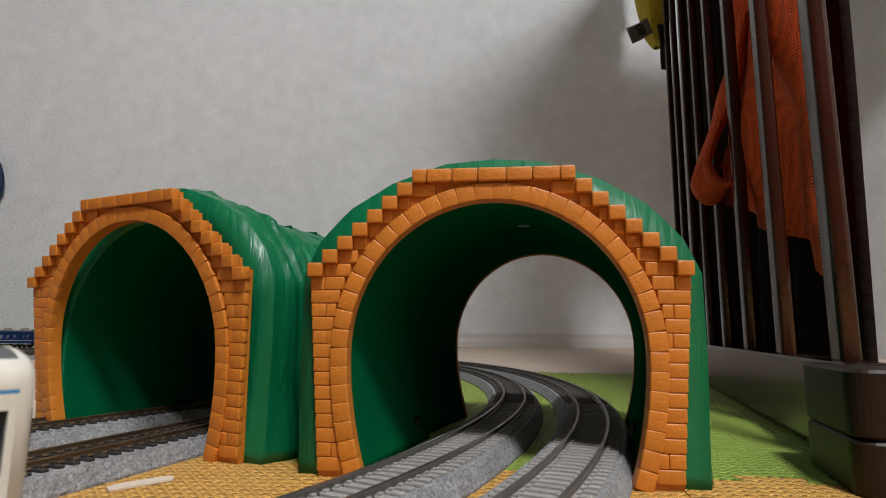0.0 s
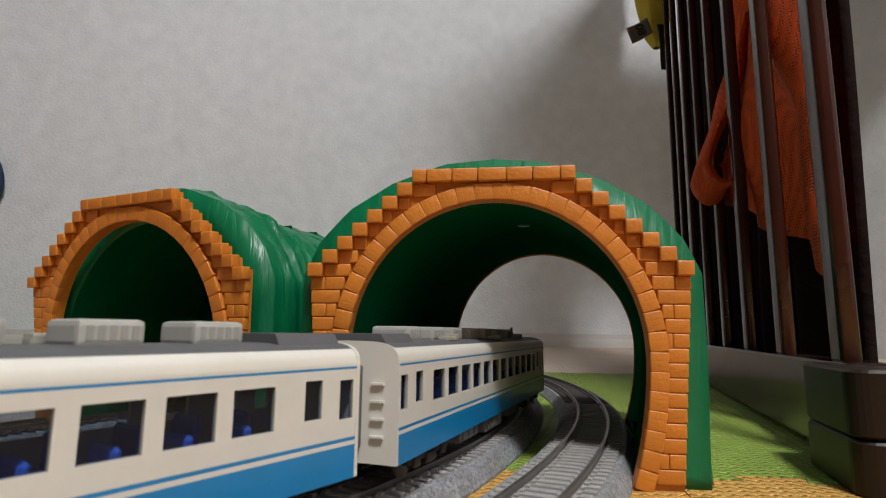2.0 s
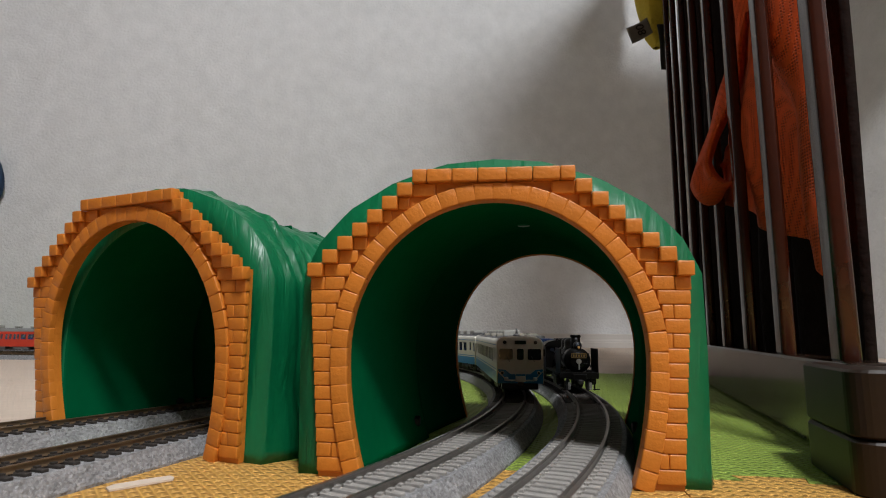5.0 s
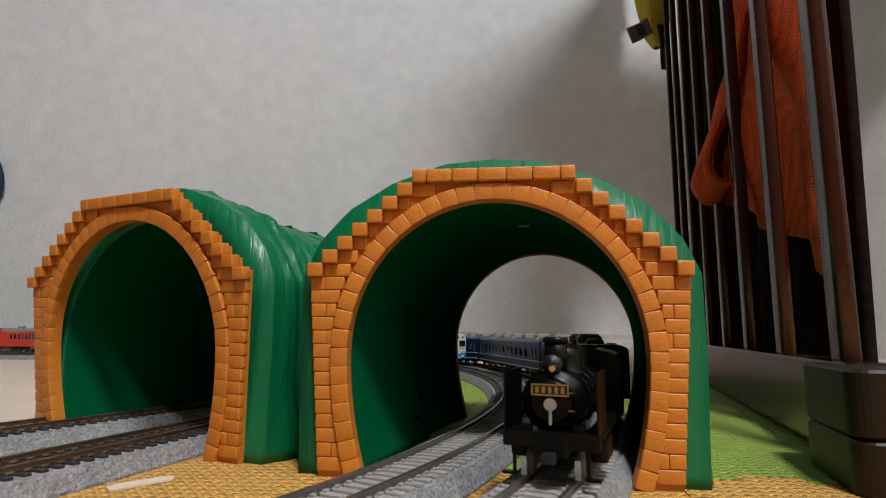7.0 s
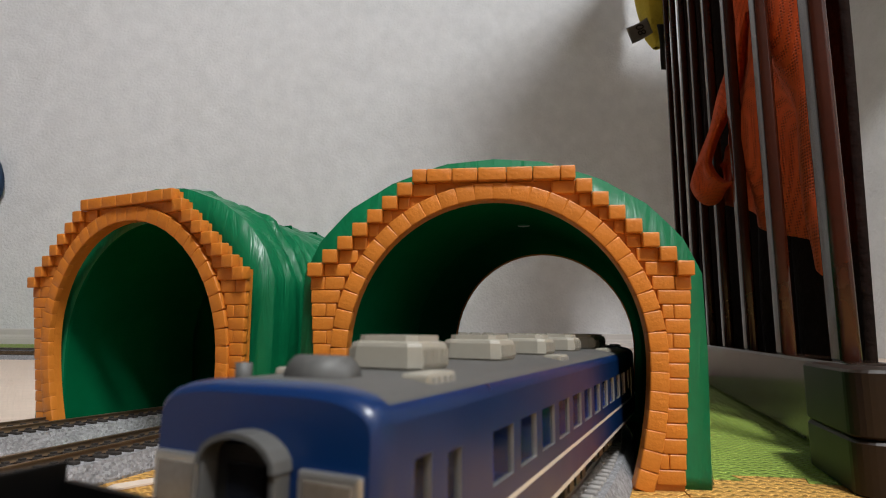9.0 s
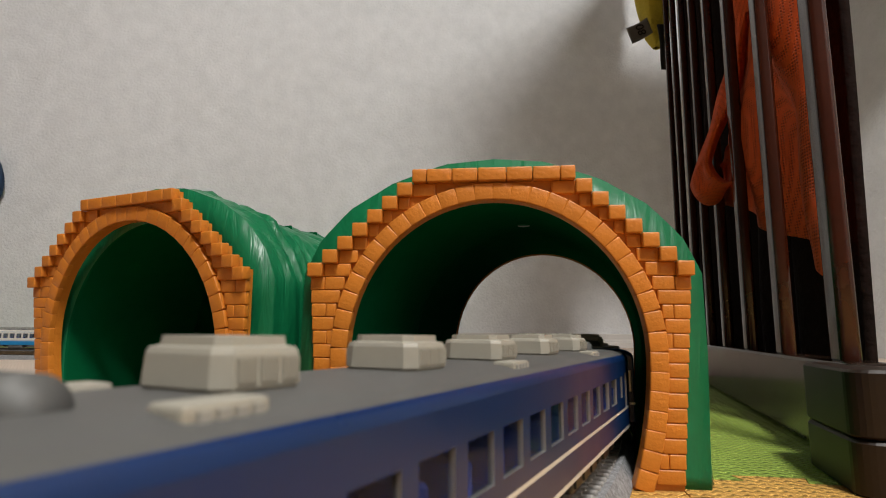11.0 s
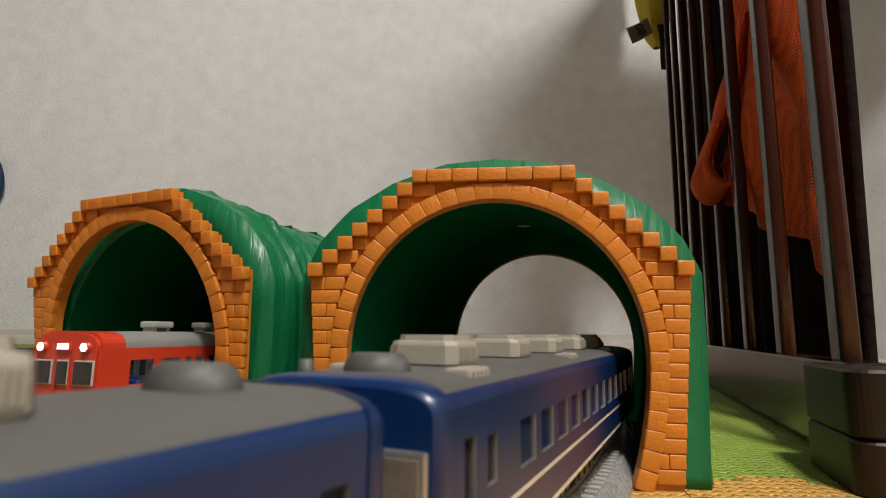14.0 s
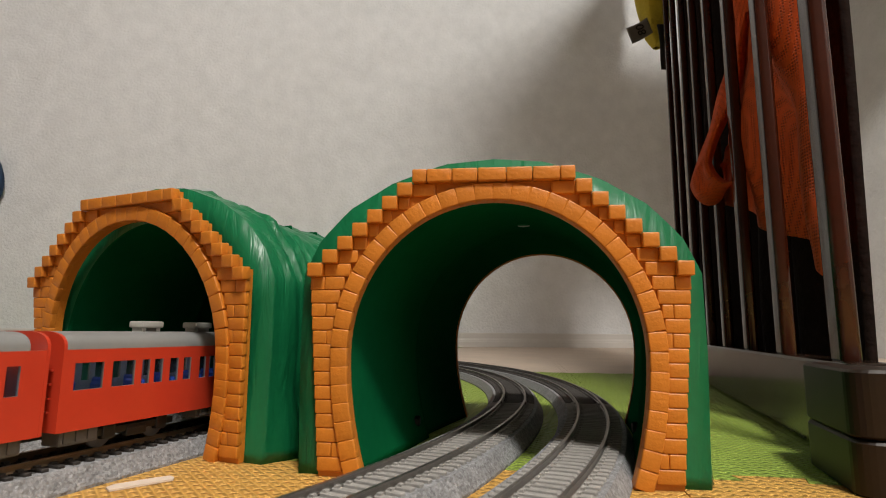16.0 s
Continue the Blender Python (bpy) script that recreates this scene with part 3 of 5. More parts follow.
for z0, z1 in ((0.0, 0.0205), (0.0211, 0.0462)):
    for k0, k1, za, zb in ((0.97, 1.0, z0, z0 + 0.001), (1.0, 1.0, z0 + 0.001, z1 - 0.0012), (1.0, 0.965, z1 - 0.0012, z1)):
        lo_ring = [bm.verts.new((x * k0, y * k0, za)) for x, y in outline]
        hi_ring = [bm.verts.new((x * k1, y * k1, zb)) for x, y in outline]
        for k in range(len(outline)):
            bm.faces.new((lo_ring[k], lo_ring[(k + 1) % len(outline)], hi_ring[(k + 1) % len(outline)], hi_ring[k]))
        if zb == z1:
            bm.faces.new(hi_ring)
cot_part("foot_block", bm, M["block"], -0.052, 0.020, 0, "dark brown stacked foot block")
bm = bmesh.new()
tube(bm, (0, 0, 0), (0, 0, 0.002), 0.005, 0.003, bevel=0.0006)
cot_part("screw_cap", bm, M["silver"], -0.058, 0.022, 0.0455, "domed metal screw cap", True)
# far end posts and the mattress side
bm = bmesh.new()
box(bm, (0, -0.02, 0.85), (0.03, 0.03, 1.70), 0.005)
cot_part("corner_post", bm, M["wood"], 0.735, 0.035, 0)


# ---- cloths on the cot, and dark sheets added for shade ----
def cloth(name, label, category, rows, cols, shape, mat, thick):
    bm = bmesh.new()
    g = {}
    for i in range(rows + 1):
        for j in range(cols + 1):
            p, n = shape(i / rows, j / cols)
            for side in (0, 1):
                g[i, j, side] = bm.verts.new(p + n * thick * side)
    for i in range(rows):
        for j in range(cols):
            for side in (0, 1):
                bm.faces.new((g[i, j, side], g[i + 1, j, side], g[i + 1, j + 1, side], g[i, j + 1, side]))
    for i in range(rows):
        for j in (0, cols):
            bm.faces.new((g[i, j, 0], g[i + 1, j, 0], g[i + 1, j, 1], g[i, j, 1]))
    for j in range(cols):
        for i in (0, rows):
            bm.faces.new((g[i, j, 0], g[i, j + 1, 0], g[i, j + 1, 1], g[i, j, 1]))
    return tagged(part(name, bm, mat, None, "", True), label, category)


def towel_shape(u, v):
    # u down from the rail, v along the cot
    s = 0.046 + v * (0.165 + 0.09 * u * u)
    z = 0.62 + u * (0.092 + 0.42 * (s - 0.046) - 0.62)
    fold = 0.011 * math.sin(v * 14 + u * 4) + 0.008 * math.sin(u * 9 - v * 5) + 0.008 * noise.noise(Vector((u * 8, v * 5, 2)))
    return cot_at(s, 0.030 + fold * 0.9, z), COT_N


cloth("orange_towel", "orange honeycomb cloth hung inside the cot slats", "cloth", 60, 40, towel_shape, M["towel"], 0.003)


def loop_shape(u, v):
    # a fold that hangs out between two slats and curls back up
    if u < 0.6:
        q = u / 0.6
        back, z = 0.026 - 0.040 * q ** 1.5, 0.345 - 0.135 * q
    else:
        a = (u - 0.6) / 0.4 * math.pi * 1.25
        back, z = 0.001 - 0.015 * math.cos(a), 0.208 - 0.022 * math.sin(a)
    wave = 0.005 * noise.noise(Vector((u * 5, v * 4, 9)))
    s = 0.185 + 0.055 * v + 0.012 * math.sin(u * 3.5) + wave
    return cot_at(s, back + wave + 0.006 * math.sin(v * 5), z + 0.012 * math.sin(v * 3 + 0.5) * u), COT_N


cloth("orange_bib", "folded orange honeycomb cloth poking out between the slats", "cloth", 40, 20, loop_shape, M["towel"], 0.003)


# added dark backing between the slats; its unseen top shades the wall
def backing_shape(u, v):
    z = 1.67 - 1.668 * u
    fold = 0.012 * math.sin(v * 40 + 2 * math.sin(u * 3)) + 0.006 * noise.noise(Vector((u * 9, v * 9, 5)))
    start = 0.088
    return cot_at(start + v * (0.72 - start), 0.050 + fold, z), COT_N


cloth("dark_blanket", "near-black sheet added behind the slats, shading the wall", "blanket", 40, 60, backing_shape, M["blanket"], 0.006)


# unseen sheet, added to throw shade on the wall's right part
def end_shade_shape(u, v):
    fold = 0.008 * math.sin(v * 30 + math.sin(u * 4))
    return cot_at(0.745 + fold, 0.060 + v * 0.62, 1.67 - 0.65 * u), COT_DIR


cloth("dark_blanket", "unseen dark sheet added past the cot's far end to shade the wall", "blanket", 20, 40, end_shade_shape, M["blanket"], 0.006)


# added sheet, kept above the view, for the diagonal shadow edge
def long_shade_shape(u, v):
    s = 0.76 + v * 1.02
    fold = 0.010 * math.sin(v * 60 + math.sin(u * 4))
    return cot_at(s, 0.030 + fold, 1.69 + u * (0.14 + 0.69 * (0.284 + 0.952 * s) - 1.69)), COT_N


cloth("dark_blanket", "unseen dark sheet added along the lengthened top rail to shade the wall", "blanket", 16, 70, long_shade_shape, M["blanket"], 0.006)


def bag_shape(u, v):
    a = v * 2 * math.pi
    r = 0.042 * (1 - 0.62 * max(0.0, u - 0.25) ** 1.2 / 0.7) * (1 - max(0.0, u - 0.93) * 9)
    w = 1 + 0.12 * noise.noise(Vector((math.cos(a) * 2, math.sin(a) * 2, u * 4))) + 0.05 * math.sin(a * 5) * u
    n = Vector((math.cos(a), math.sin(a), 0))
    return Vector((0.404 + 0.004 * u, 0.98, 0.86 - 0.258 * u)) + n * r * w, n


cloth("yellow_cloth_bag", "yellow cloth bag hung at the end of the cot", "bag", 24, 30, bag_shape, M["yellow"], 0.002)


def tag_shape(u, v):
    p = Vector((0.384, 0.945, 0.622)).lerp(Vector((0.340, 0.935, 0.592)), u)
    return p + Vector((-0.010, 0, 0.030)) * (v - 0.3) + Vector((0, 0.004 * math.sin(u * 4), 0)), Vector((0, -1, 0))


tag = cloth("size_tag", "grey cloth size tag on the yellow bag", "tag", 8, 6, tag_shape, M["tag"], 0.0008)
txt = bpy.data.curves.new("size_text", "FONT")
txt.body, txt.size, txt.align_x, txt.align_y, txt.extrude = "80", 0.022, "CENTER", "CENTER", 0.0003
letters = new("size_text", txt)
letters.data.materials.append(M["strap"])
place, face = tag_shape(0.42, 0.5)
across = Vector((-0.010, 0, 0.030)).normalized()
upward = Vector((0, -1, 0)).cross(across)
letters.matrix_world = Matrix.Translation(place + Vector((0, -0.006, 0))) @ Matrix((across, upward, Vector((0, -1, 0)))).transposed().to_4x4()
letters.parent = tag


def strap_shape(u, v):
    return Vector((0.397 + 0.018 * v + 0.006 * u, 0.95 - 0.004 * math.sin(u * 5), 0.632 - 0.088 * u)), Vector((0, -1, 0))


cloth("black_strap", "black strap hanging beside the yellow bag", "strap", 12, 3, strap_shape, M["strap"], 0.002)


def blue_cloth_shape(u, v):
    a = v * 2 * math.pi
    r = 0.078 * math.sin(math.pi * (0.12 + 0.80 * u)) ** 0.6 * (1 + 0.06 * math.sin(a * 4 + u * 5))
    p = WALL_L + wdir * 0.884 + Vector((0, 0, 0.70 - 0.24 * u))
    return p + wdir * r * math.cos(a) + wn * (0.042 + 0.038 * math.sin(a)), (wdir * math.cos(a) + wn * math.sin(a))


cloth("blue_cloth_bag", "dark blue cloth bag hung on the wallpaper", "bag", 16, 24, blue_cloth_shape, M["blue_cloth"], 0.002)


# ---- rolling stock: local x along the car, z = 0 at the rail's top ----
HALF = 0.0178


def side_wall(bm, length, bands, windows, sgn, y=HALF):
    """A side with real window openings; bands: (z0, z1, material index)."""
    xs = sorted({-length / 2, length / 2, *[v for w in windows for v in w[:2]]})
    zs = sorted({v for b in bands for v in b[:2]} | {v for w in windows for v in w[2:]})
    for x0, x1 in zip(xs, xs[1:]):
        for z0, z1 in zip(zs, zs[1:]):
            xm, zm = (x0 + x1) / 2, (z0 + z1) / 2
            if any(w[0] < xm < w[1] and w[2] < zm < w[3] for w in windows):
                continue
            k = next(b[2] for b in bands if b[0] <= zm <= b[1])
            quad(bm, [(x0, sgn * y, z0), (x1, sgn * y, z0), (x1, sgn * y, z1), (x0, sgn * y, z1)], k)
            quad(bm, [(x0, sgn * (y - 0.0012), z0), (x1, sgn * (y - 0.0012), z0), (x1, sgn * (y - 0.0012), z1), (x0, sgn * (y - 0.0012), z1)], 3)
    for x0, x1, z0, z1 in windows:
        for a, b in (((x0, z0), (x1, z0)), ((x1, z0), (x1, z1)), ((x1, z1), (x0, z1)), ((x0, z1), (x0, z0))):
            quad(bm, [(a[0], sgn * y, a[1]), (b[0], sgn * y, b[1]), (b[0], sgn * (y - 0.0012), b[1]), (a[0], sgn * (y - 0.0012), a[1])], 4)


def section(eave, crown, floor_z, n=14):
    """Outline of the car's end: from floor left over the roof to floor right."""
    pts = [(-HALF, floor_z)]
    for i in range(n + 1):
        a = math.pi * (1 - i / n)
        c, s = math.cos(a), math.sin(a)
        pts.append((HALF * math.copysign(abs(c) ** 0.5, c), eave + (crown - eave) * abs(s) ** 0.8))
    pts.append((HALF, floor_z))
    return pts


def roof_part(top, name, length, eave, crown, mats, split, label):
    pts = section(eave, crown, eave)[1:-1]
    bm = bmesh.new()
    for (y0, z0), (y1, z1) in zip(pts, pts[1:]):
        k = 1 if abs((y0 + y1) / 2) > split else 0
        quad(bm, [(-length / 2, y0, z0), (length / 2, y0, z0), (length / 2, y1, z1), (-length / 2, y1, z1)], k)
        quad(bm, [(-length / 2, y0 * 0.95, z0 - 0.001), (length / 2, y0 * 0.95, z0 - 0.001), (length / 2, y1 * 0.95, z1 - 0.001), (-length / 2, y1 * 0.95, z1 - 0.001)], k)
    bmesh.ops.remove_doubles(bm, verts=bm.verts, dist=1e-6)
    part(name, bm, mats, top, label, True)


def bogie(top, x):
    bm = bmesh.new()
    for sgn in (-1, 1):
        box(bm, (0, sgn * 0.0128, 0.0068), (0.040, 0.0025, 0.003), 0.0006)
        for dx in (-0.0131, 0.0131):
            box(bm, (dx, sgn * 0.0132, 0.0066), (0.006, 0.003, 0.0056), 0.0008)
        box(bm, (0, sgn * 0.0132, 0.0052), (0.010, 0.003, 0.004), 0.0008)
    box(bm, (0, 0, 0.009), (0.012, 0.022, 0.003))
    b = part("bogie", bm, M["black"], top)
    b.matrix_basis = Matrix.Translation((x, 0, 0))
    for dx in (-0.0131, 0.0131):
        bm = bmesh.new()
        for sgn in (-1, 1):
            tube(bm, (0, sgn * 0.0072, 0.00525), (0, sgn * 0.0098, 0.00525), 0.00525, seg=24, bevel=0.0004)
        tube(bm, (0, -0.008, 0.00525), (0, 0.008, 0.00525), 0.001, seg=8)
        w = part("wheelset", bm, M["gear"], b, "", True)
        w.matrix_basis = Matrix.Translation((dx, 0, 0))


def panes(top, windows, frame_mat, trim=0.0):
    for sgn in (-1, 1):
        for x0, x1, z0, z1 in windows:
            bm = bmesh.new()
            box(bm, (0, 0, 0), (x1 - x0, 0.0003, z1 - z0))
            p = part("window_pane", bm, M["glass"], top)
            p.matrix_basis = Matrix.Translation(((x0 + x1) / 2, sgn * (HALF - 0.0008), (z0 + z1) / 2))
            p.visible_shadow = False


def underframe(top, length, boxes, mat):
    bm = bmesh.new()
    box(bm, (0, 0, 0.0115), (length * 0.97, 0.026, 0.003))
    part("underframe", bm, M["black"], top)
    for x, w, h, y in boxes:
        bm = bmesh.new()
        box(bm, (0, 0, 0), (w, 0.009, h), 0.001)
        for k in range(3):
            box(bm, (-w * 0.3 + w * 0.3 * k, math.copysign(0.0047, y), 0), (w * 0.2, 0.0008, h * 0.7), 0.0002)
        o = part("equipment_box", bm, M[mat], top)
        o.matrix_basis = Matrix.Translation((x, y, 0.0115 - h / 2))


def interior(top, length, cell):
    bm = bmesh.new()
    box(bm, (0, 0, 0.0135), (length * 0.97, 0.033, 0.001))
    part("cabin_floor", bm, M["inside"], top)
    bm = bmesh.new()
    x = -length * 0.42
    while x < length * 0.42:
        for sgn in (-1, 1):
            box(bm, (x, sgn * 0.0098, 0.0165), (0.009, 0.0105, 0.004), 0.0008, seg=1)
            box(bm, (x, sgn * 0.0098, 0.0205), (0.0022, 0.0105, 0.011), 0.0008, seg=1)
        x += cell
    part("seats", bm, M["seat"], top, "blue moulded seats")


def end_wall(top, x, pts, mat, door_mat, label=""):
    """A flat gangway end with a door and two windows."""
    s = math.copysign(1, x)
    bm = bmesh.new()
    prism(bm, pts, x - s * 0.0012, x, lambda p, d: (d, p[0], p[1]))
    part("end_wall", bm, M[mat], top)
    bm = bmesh.new()
    box(bm, (x + s * 0.0018, 0, 0.0255), (0.0042, 0.0130, 0.024), 0.0012)
    g = part("gangway", bm, M[door_mat], top)
    for y in (-0.0115, 0.0115):
        for z in (0.017, 0.022, 0.027, 0.032):
            bm = bmesh.new()
            box(bm, (x + s * 0.0005, y, z), (0.0012, 0.0042, 0.0007))
            part("step_iron", bm, M[mat], top)


def coupler(top, x):
    s = math.copysign(1, x)
    bm = bmesh.new()
    box(bm, (x + s * 0.001, 0, 0.0085), (0.008, 0.0045, 0.0035), 0.0008)
    part("coupler", bm, M["black"], top)


def railcar(label):
    """White and sky blue diesel railcar; its cab faces +x."""
    length, eave, crown, low = 0.246, 0.0386, 0.0443, 0.0092
    top = empty("diesel_railcar", Matrix(), label, "railcar", "white and blue railcars")
    wins = []
    x = -0.0928
    for k in range(11):
        wins.append((x, x + 0.0118, 0.0245, 0.0345))
        x += 0.0160
    small = [(-0.1205, -0.1152, 0.0245, 0.0345), (-0.1085, -0.1025, 0.0255, 0.0350), (0.0850, 0.0912, 0.0240, 0.0342), (0.0985, 0.1045, 0.0258, 0.0352), (0.1085, 0.1118, 0.0232, 0.0350), (0.1175, 0.1208, 0.0250, 0.0348)]
    bands = [(low, 0.0177, 1), (0.0177, 0.0188, 0), (0.0188, 0.0197, 1), (0.0197, 0.0373, 0), (0.0373, 0.0379, 1), (0.0379, eave, 0)]
    bm = bmesh.new()
    for sgn in (-1, 1):
        side_wall(bm, length, bands, wins + small, sgn)
    part("body", bm, [M["white"], M["blue"], M["white"], M["inside"], M["unit_grey"]], top)
    panes(top, wins + small, None)
    roof_part(top, "roof", length, eave, crown, [M["roof_dark"], M["white"]], 0.0158, "dark grey roof with white shoulders")
    pts = [(y * 1.008, z + 0.00012) for y, z in section(eave, crown, low)]
    end_wall(top, -length / 2, pts, "white", "roof_dark")
    # cab front
    bm = bmesh.new()
    X = length / 2
    hoops = []
    for ahead, ky, kz in ((-0.0010, 1.0, 1.0), (0.0002, 0.996, 0.997), (0.0009, 0.984, 0.985), (0.0014, 0.962, 0.966)):
        hoops.append([bm.verts.new((X + ahead, p[0] * ky, low + (p[1] - low) * kz)) for p in pts])
    for a, b in zip(hoops, hoops[1:]):
        for k in range(len(pts)):
            bm.faces.new((a[k], a[(k + 1) % len(pts)], b[(k + 1) % len(pts)], b[k]))
    bmesh.ops.split_edges(bm, edges=bm.faces.new(hoops[-1]).edges[:])
    front = part("cab_front", bm, M["white"], top, "cream white cab front", True)
    X += 0.0012
    bm = bmesh.new()
    blue = [(-0.0171, low), (0.0171, low), (0.0171, 0.0197), (0.0115, 0.0192), (0.0075, 0.0160), (-0.0075, 0.0160), (-0.0115, 0.0192), (-0.0171, 0.0197)]
    prism(bm, blue, X, X + 0.0008, lambda p, d: (d, p[0], p[1]))
    part("blue_apron", bm, M["blue"], front, "blue chevron band on the front")
    bm = bmesh.new()
    for pl in ([(-0.0171, 0.0177), (-0.0171, 0.0186), (-0.0105, 0.0120), (-0.0105, 0.0108)], [(0.0171, 0.0177), (0.0171, 0.0186), (0.0105, 0.0120), (0.0105, 0.0108)],
               [(-0.0105, 0.0108), (-0.0105, 0.0120), (0.0105, 0.0120), (0.0105, 0.0108)]):
        prism(bm, pl, X + 0.0004, X + 0.0011, lambda p, d: (d, p[0], p[1]))
    part("white_line", bm, M["white"], front)
    for y, w in ((-0.0108, 0.0102), (0.0108, 0.0102), (0.0, 0.0052)):
        bm = bmesh.new()
        box(bm, (X + 0.0002, y, 0.0308), (0.0008, w + 0.0010, 0.0094), 0.0003)
        rim = part("window_rim", bm, M["white"], front)
        bm = bmesh.new()
        pane = [(y + a * (w / 2 - 0.0010 + 0.0010 * math.cos(q)), 0.0308 + b * (0.0031 + 0.0010 * math.sin(q))) for a, b, turn in ((1, 1, 0), (-1, 1, 1), (-1, -1, 0), (1, -1, 1))
                for q in [math.pi / 2 * (3 - k if turn else k) / 3 for k in range(4)]]
        prism(bm, pane, X, X + 0.0009, lambda p, d: (d, p[0], p[1]))
        part("cab_window", bm, M["dark_glass"], rim, "dark cab window")
    bm = bmesh.new()
    for y in (-0.0040, 0.0040):
        box(bm, (X + 0.0004, y, 0.0255), (0.0008, 0.0004, 0.0220))
    box(bm, (X + 0.0004, 0, 0.0366), (0.0008, 0.0084, 0.0004))
    part("door_frame", bm, M["white"], front)
    bm = bmesh.new()
    box(bm, (X + 0.0010, 0, 0.0398), (0.0012, 0.0100, 0.0036), 0.0005)
    s = part("destination_box", bm, M["white"], front)
    bm = bmesh.new()
    box(bm, (X + 0.0016, 0, 0.0398), (0.0008, 0.0086, 0.0027), 0.0002)
    part("destination_glass", bm, M["dark_glass"], s)
    for y in (-0.0118, 0.0118):
        bm = bmesh.new()
        tube(bm, (X - 0.001, y, 0.0398), (X + 0.0008, y, 0.0398), 0.0019, seg=20)
        h = part("headlight", bm, M["white"], front, "", True)
        bm = bmesh.new()
        tube(bm, (X + 0.0006, y, 0.0398), (X + 0.0010, y, 0.0398), 0.0014, seg=16)
        part("headlight_glass", bm, M["black"], h, "", True)
        bm = bmesh.new()
        tube(bm, (X, y * 1.18, 0.0170), (X + 0.0016, y * 1.18, 0.0170), 0.0014, seg=16)
        h = part("tail_light", bm, M["white"], front, "", True)
        bm = bmesh.new()
        tube(bm, (X + 0.0013, y * 1.18, 0.0170), (X + 0.0019, y * 1.18, 0.0170), 0.0009, seg=16)
        part("tail_light_glass", bm, M["black"], h, "", True)
        bm = bmesh.new()
        box(bm, (X + 0.0016, y * 0.93, 0.0125), (0.0028, 0.0034, 0.0030), 0.0012)
        part("jumper_socket", bm, M["white"], front)
        bm = bmesh.new()
        box(bm, (X + 0.0008, y, 0.0243), (0.0008, 0.0070, 0.0003))
        part("hand_rail", bm, M["white"], front)
        bm = bmesh.new()
        box(bm, (X + 0.0013, y * 0.80, 0.0275), (0.0005, 0.0005, 0.0048), 0, turn=Matrix.Rotation(0.5, 4, "X"))
        part("wiper", bm, M["gear"], front)
    bm = bmesh.new()
    box(bm, (X + 0.0012, 0, 0.0125), (0.0018, 0.0078, 0.0044), 0.0016)
    part("coupler_cover", bm, M["white"], front)
    X = length / 2
    coupler(top, X)
    coupler(top, -X)
    bm = bmesh.new()
    box(bm, (X - 0.004, 0, 0.0068), (0.006, 0.028, 0.005), 0.001)
    part("snow_plough", bm, M["black"], top)
    # roof gear
    for x in (-0.084, -0.0587, -0.0333, -0.008, 0.0173, 0.0425, 0.068):
        bm = bmesh.new()
        box(bm, (x, 0, 0.0464), (0.0138, 0.0145, 0.0056), 0.0013)
        u = part("roof_unit", bm, M["unit_grey"], top, "grey air conditioner")
        bm = bmesh.new()
        for k in range(5):
            for sgn in (-1, 1):
                box(bm, (x - 0.0046 + 0.0023 * k, sgn * 0.0071, 0.0466), (0.0014, 0.0006, 0.0028))
        part("grille", bm, M["unit_shade"], u)
    for x, y in ((0.045, 0.0105), (-0.03, 0.0105), (0.0195, -0.0105), (0.071, -0.0105), (-0.056, -0.0105)):
        bm = bmesh.new()
        box(bm, (x, y, 0.0446), (0.0125, 0.0045, 0.0022), 0.0007)
        box(bm, (x + 0.0045, y, 0.0451), (0.003, 0.0052, 0.0026), 0.0006)
        part("roof_vent", bm, M["unit"], top)
    bm = bmesh.new()
    prism(bm, [(-0.0130, 0.0425), (-0.0105, 0.0466), (0.0105, 0.0466), (0.0130, 0.0425)], -0.120, -0.098, lambda p, d: (d, p[0], p[1]))
    part("exhaust_housing", bm, M["roof_dark"], top, "dark grey sloped exhaust housing")
    bm = bmesh.new()
    tube(bm, (0.105, 0, 0.0440), (0.105, 0, 0.0464), 0.0030, 0.0022, bevel=0.0004)
    tube(bm, (0.105, 0, 0.046), (0.105, 0, 0.0505), 0.0010, 0.0007)
    part("horn", bm, M["gear"], top, "", True)
    bogie(top, 0.085)
    bogie(top, -0.085)
    boxes = [(-0.045, 0.030, 0.0075, 0.0118), (0.0, 0.034, 0.0085, 0.0118), (0.042, 0.022, 0.006, 0.0118), (-0.045, 0.026, 0.007, -0.0118), (-0.005, 0.030, 0.0085, -0.0118), (0.038, 0.024, 0.0075, -0.0118)]
    underframe(top, length, boxes, "gear")
    interior(top, length, 0.0152)
    return top


